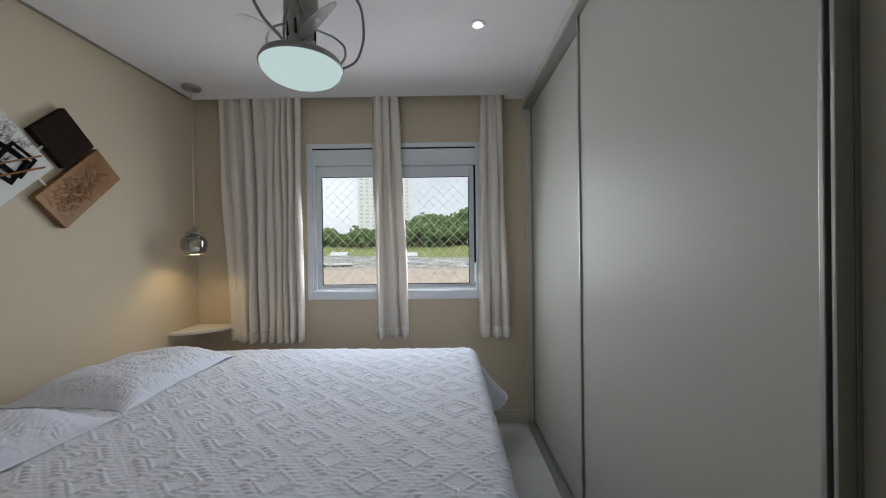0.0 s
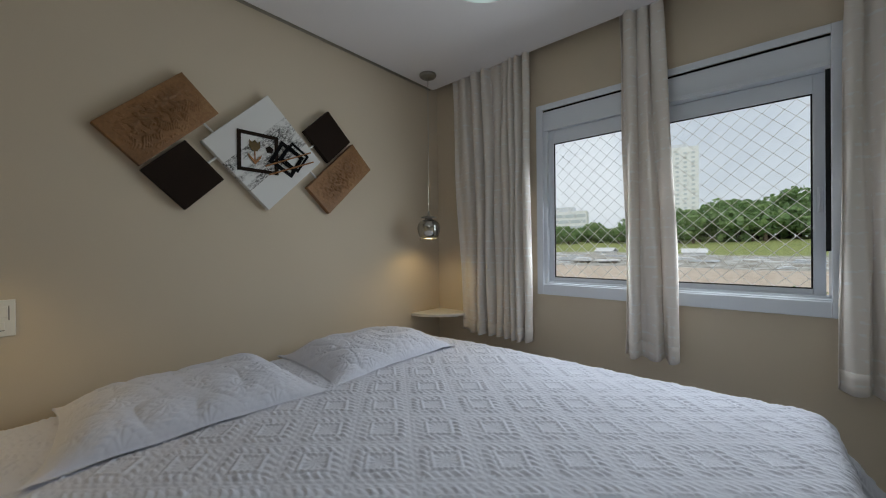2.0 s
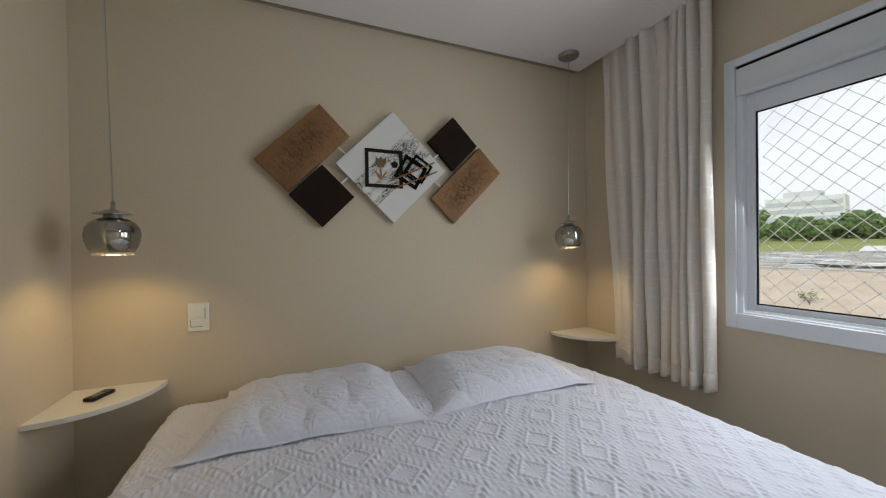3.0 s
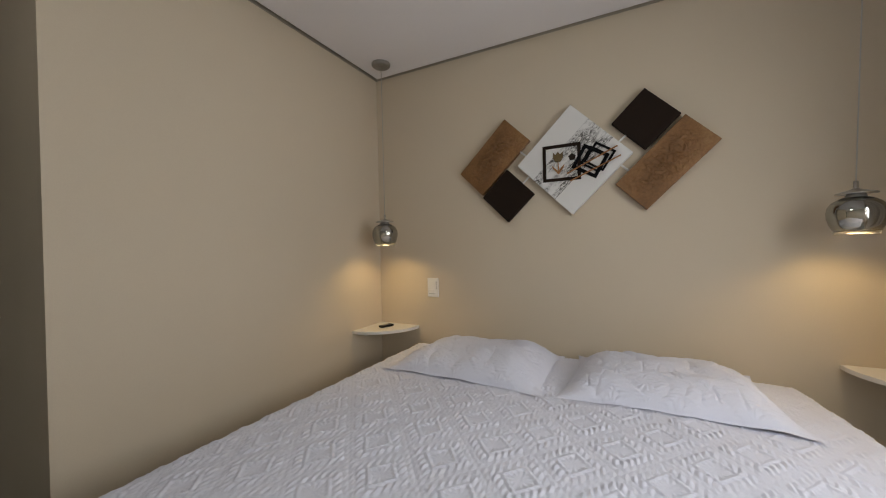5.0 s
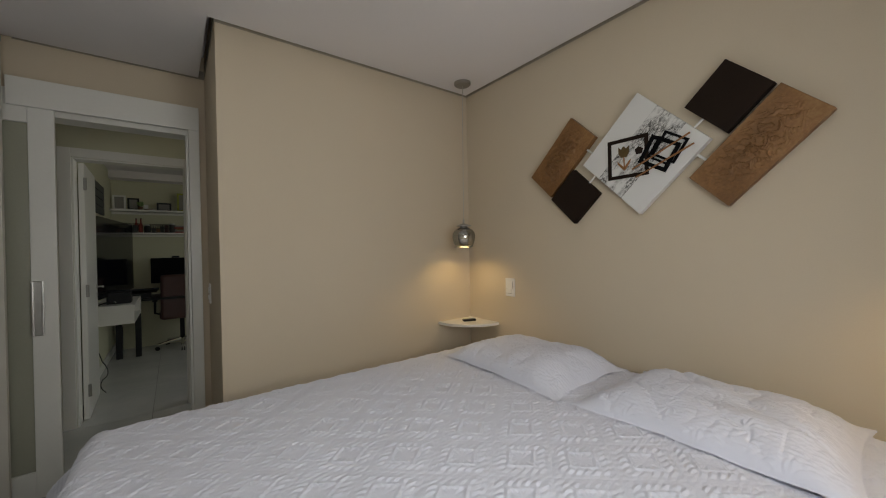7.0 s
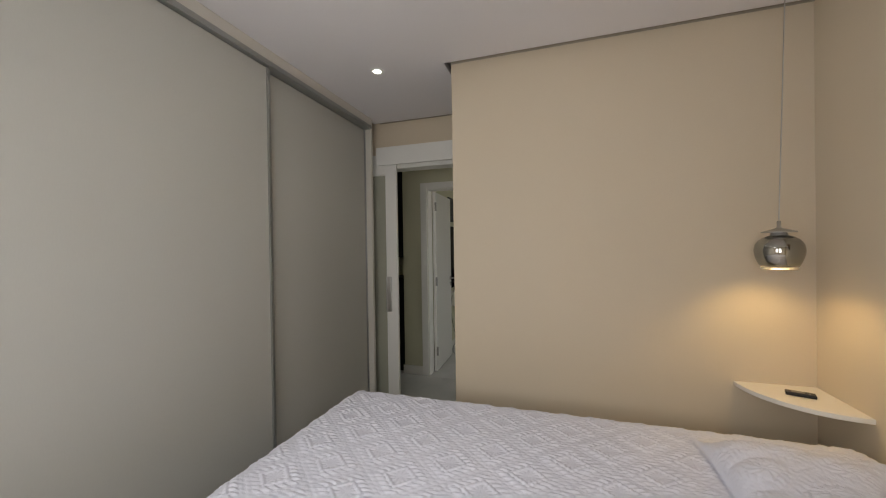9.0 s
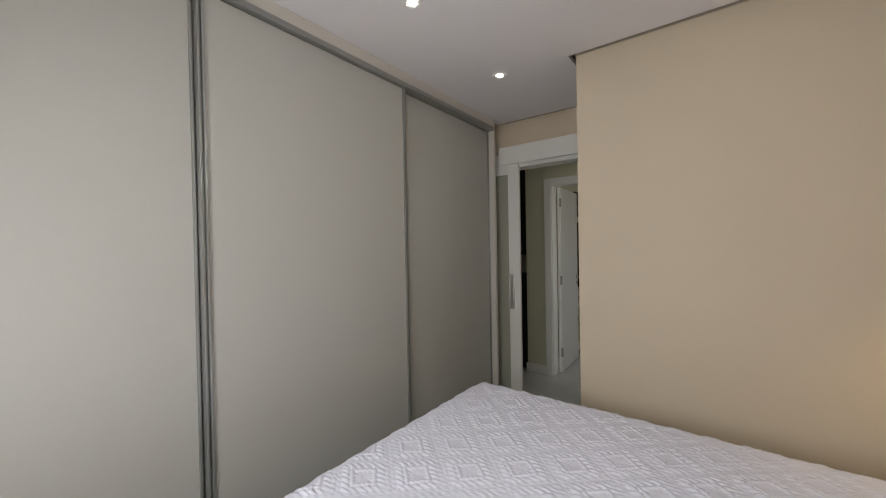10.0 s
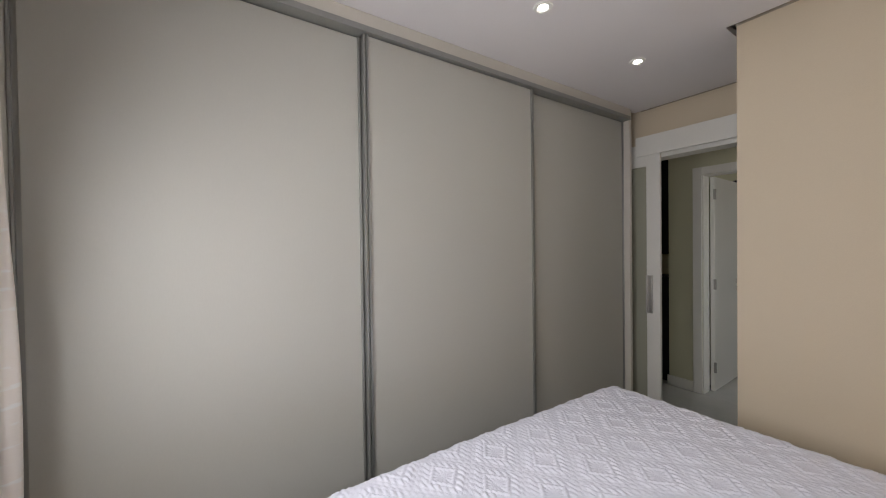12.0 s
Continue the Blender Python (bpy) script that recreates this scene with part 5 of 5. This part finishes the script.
def woods():
    rng = np.random.default_rng(12)
    verts, faces, bark = [], [], bmesh.new()
    count = 0
    for k in range(270):
        az = radians(rng.uniform(-34, 16))
        dist = rng.uniform(82, 128)
        bx, by = 0.6 + dist * math.sin(az), 1 + dist * math.cos(az)
        bz = float(ground_height(np.array(bx), np.array(by)))
        deg = math.degrees(az)
        crest = 3.6 + 3.6 * min(1, max(0, (deg + 14.5) / 13)) + 0.6 * math.sin(deg * 0.9)
        top = 1.35 + dist * math.tan(radians(crest)) * rng.uniform(0.5, 1.0) * (0.75 + 0.25 * (dist - 82) / 46)
        h = max(3.0, top - bz)
        R = h * rng.uniform(0.34, 0.5)
        add_tube(bark, [(bx, by, bz - 0.3), (bx + rng.uniform(-0.3, 0.3), by, bz + h * 0.35), (bx + rng.uniform(-0.6, 0.6), by, bz + h * 0.7)], [0.28, 0.2, 0.08], 6)
        for b in range(3):
            a = rng.uniform(0, 6.28)
            add_tube(bark, [(bx, by, bz + h * 0.35), (bx + R * 0.6 * math.cos(a), by + R * 0.6 * math.sin(a), bz + h * 0.65)], [0.13, 0.05], 5)
        lobes = [(rng.normal(0, 0.40, 3) * (R, R, h * 0.42), rng.uniform(0.40, 0.66)) for _ in range(7)]
        for i in range(400):
            lobe, size = lobes[i % 7]
            dvec = rng.normal(0, 1, 3)
            dvec /= np.linalg.norm(dvec)
            c = np.array((bx, by, bz + h * 0.54)) + lobe + dvec * size * np.array((R, R, h * 0.30)) * rng.uniform(0.75, 1.08)
            if c[2] > bz + h:
                c[2] = bz + h - rng.uniform(0, 0.6)
            n = dvec + rng.normal(0, 0.5, 3)
            n /= np.linalg.norm(n)
            s1 = np.cross(n, rng.normal(0, 1, 3))
            s1 /= np.linalg.norm(s1)
            s2 = np.cross(n, s1)
            w = rng.uniform(0.28, 0.70)
            ring = [c + (s1 * math.cos(q) + s2 * math.sin(q)) * w * rng.uniform(0.55, 1.1) + n * rng.uniform(-0.1, 0.1) for q in (0, 1.25, 2.5, 3.8, 5.0)]
            verts += [p.tolist() for p in ring]
            faces.append([count + q for q in range(5)])
            count += 5
    me = bpy.data.meshes.new("woods")
    me.from_pydata(verts, [], faces)
    me.materials.append(LEAF)
    w = tagged(new("woods", me), "dense green broadleaf wood on the rise behind the field", "woods", kind="stuff")
    part("trunks", bark, BARK, w)


woods()


def tower():
    """A high-rise about 300 m off, seen on a slant; its pale colours take in the haze."""
    t = thing("apartment_tower", "pale high-rise apartment tower with rows of windows", "building", pose(-49.5, 298, -2, 0, 0, 12))
    part("wall", box(-22, -4, -8, 8, 0, 66), CONCRETE, t)
    part("wall", box(-4, 1, -5, 8, 0, 67), CONCRETE_DARK, t, "grey recessed stair core")
    part("wall", box(1, 20, -9, 8, 0, 69), CONCRETE, t)
    part("roof", box(4, 14, -5, 5, 69.02, 72), CONCRETE_DARK, t)
    me = to_mesh("window", box(-1.0, 1.0, -0.12, 0.12, 0, 1.3), HAZED_GLASS)
    for fl in range(21):
        for x, y in ((-19, -8), (-14.5, -8), (-10, -8), (-6.5, -8), (3.5, -9), (8, -9), (12.5, -9), (17, -9)):
            w = new("window", me)
            w.parent = t
            w.location = (x, y, 3 + fl * 3.05)


tower()


def office():
    o = thing("office_building", "low pale office block with long window bands", "building", pose(-79, 196, 0, 0, 0, 14))
    part("wall", box(-11.5, 11.5, -6, 6, 0, 19.6), CONCRETE, o)
    part("roof", box(-6, 5, -4, 4, 19.62, 22.0), CONCRETE_DARK, o)
    for z in (3.0, 6.5, 10.0, 13.2, 16.2):
        part("window_band", box(-11.0, 11.0, -6.15, -5.9, z, z + 1.7), HAZED_GLASS, o, "long dark window band")


office()


def shed(x, y, w, d, h, turn, label):
    z = float(ground_height(np.array(x), np.array(y)))
    s = thing("site_shed", label, "shed", pose(x, y, z - 0.05, 0, 0, turn))
    part("wall", box(-w / 2, w / 2, -d / 2, d / 2, 0, h), SHED, s)
    bm = bmesh.new()
    f = [bm.verts.new(p) for p in ((-w / 2 - 0.2, -d / 2 - 0.2, h), (w / 2 + 0.2, -d / 2 - 0.2, h), (w / 2 + 0.2, 0, h + 0.5), (-w / 2 - 0.2, 0, h + 0.5), (-w / 2 - 0.2, d / 2 + 0.2, h), (w / 2 + 0.2, d / 2 + 0.2, h))]
    bm.faces.new((f[0], f[1], f[2], f[3]))
    bm.faces.new((f[3], f[2], f[5], f[4]))
    r = part("roof", bm, SHED, s)
    mod = r.modifiers.new("thickness", "SOLIDIFY")
    mod.thickness = 0.08
    part("door", box(-0.4, 0.4, -d / 2 - 0.03, -d / 2 + 0.02, 0, min(2.0, h * 0.9)), CONCRETE_DARK, s)


shed(-5.4, 57, 2.4, 2.0, 0.48, 8, "small white site shed on the field's edge")
shed(-15.5, 55, 2.2, 1.8, 0.40, -6, "low white shed beside building material")


def material_stack(x, y, w, h, turn, mat, label):
    z = float(ground_height(np.array(x), np.array(y)))
    s = thing("material_stack", label, "building material", pose(x, y, z - 0.03, 0, 0, turn), "stacks on the site")
    for k in range(3):
        part("bundle", box(-w / 2 + 0.12 * k, w / 2 - 0.08 * k, -0.5, 0.5, h / 3 * k, h / 3 * (k + 1) - 0.02, 0.03), mat, s)


rs = random.Random(9)
for k in range(44):
    material_stack(-24 + 0.85 * k + rs.uniform(-0.8, 0.8), rs.uniform(28, 56), rs.uniform(0.5, 2.6), rs.uniform(0.08, 0.30), rs.uniform(-25, 25), (SHED, CONCRETE, CONCRETE_DARK)[k % 3], "low stack of pale building material on the earth")


def shrub(x, y, size, seed):
    z = float(ground_height(np.array(x), np.array(y)))
    rng = np.random.default_rng(seed)
    s = thing("shrub", "scrubby green shrub growing on the bare bank", "shrub", pose(x, y, z - 0.05), "shrubs on the bank")
    stems, crown = bmesh.new(), bmesh.new()
    for k in range(6):
        a, r = rng.uniform(0, 6.28), rng.uniform(0.2, 0.6) * size
        tip = Vector((r * math.cos(a), r * math.sin(a), rng.uniform(0.6, 1.1) * size))
        add_tube(stems, arc((0, 0, 0), (tip.x * 0.3, tip.y * 0.3, tip.z * 0.7), tip, 5), 0.02 * size, 5)
        for j in range(16):
            c = tip + Vector(rng.normal(0, 0.20 * size, 3).tolist())
            n = Vector(rng.normal(0, 1, 3).tolist()).normalized()
            u = n.orthogonal().normalized()
            v = n.cross(u)
            w = rng.uniform(0.05, 0.13) * size
            crown.faces.new([crown.verts.new(c + u * w * math.cos(q) + v * w * 0.6 * math.sin(q)) for q in (0, 1.2, 2.5, 3.7, 5.0)])
    part("stems", stems, BARK, s)
    part("crown", crown, LEAF, s)


for x, y, size, seed in ((1.9, 20.4, 0.85, 1), (2.5, 20.7, 0.7, 2), (-7.4, 21.2, 0.45, 4)):
    shrub(x, y, size, seed)

# ---- floor ----
floor = structure("floor", box(-1.8, 3.05, YF - 0.1, YW + 0.1, -0.12, -0.006), GROUT, "polished pale porcelain tile floor")
T, J = 0.80, 0.0025
tile_bm = box(-T / 2 + J / 2, T / 2 - J / 2, -T / 2 + J / 2, T / 2 - J / 2, -0.006, 0.0, 0.0012)
tile_mesh = to_mesh("tile", tile_bm, PORCELAIN)
for i in range(-3, 4):
    for j in range(-9, 2):
        cx, cy = 0.715 + (i - 0.5) * T, 2.84 + (j - 0.5) * T
        if -1.9 < cx < 3.1 and YF - 0.3 < cy < YW + 0.3:
            tile = new("tile", tile_mesh)
            tile.parent = floor
            tile.location = (cx, cy, 0)
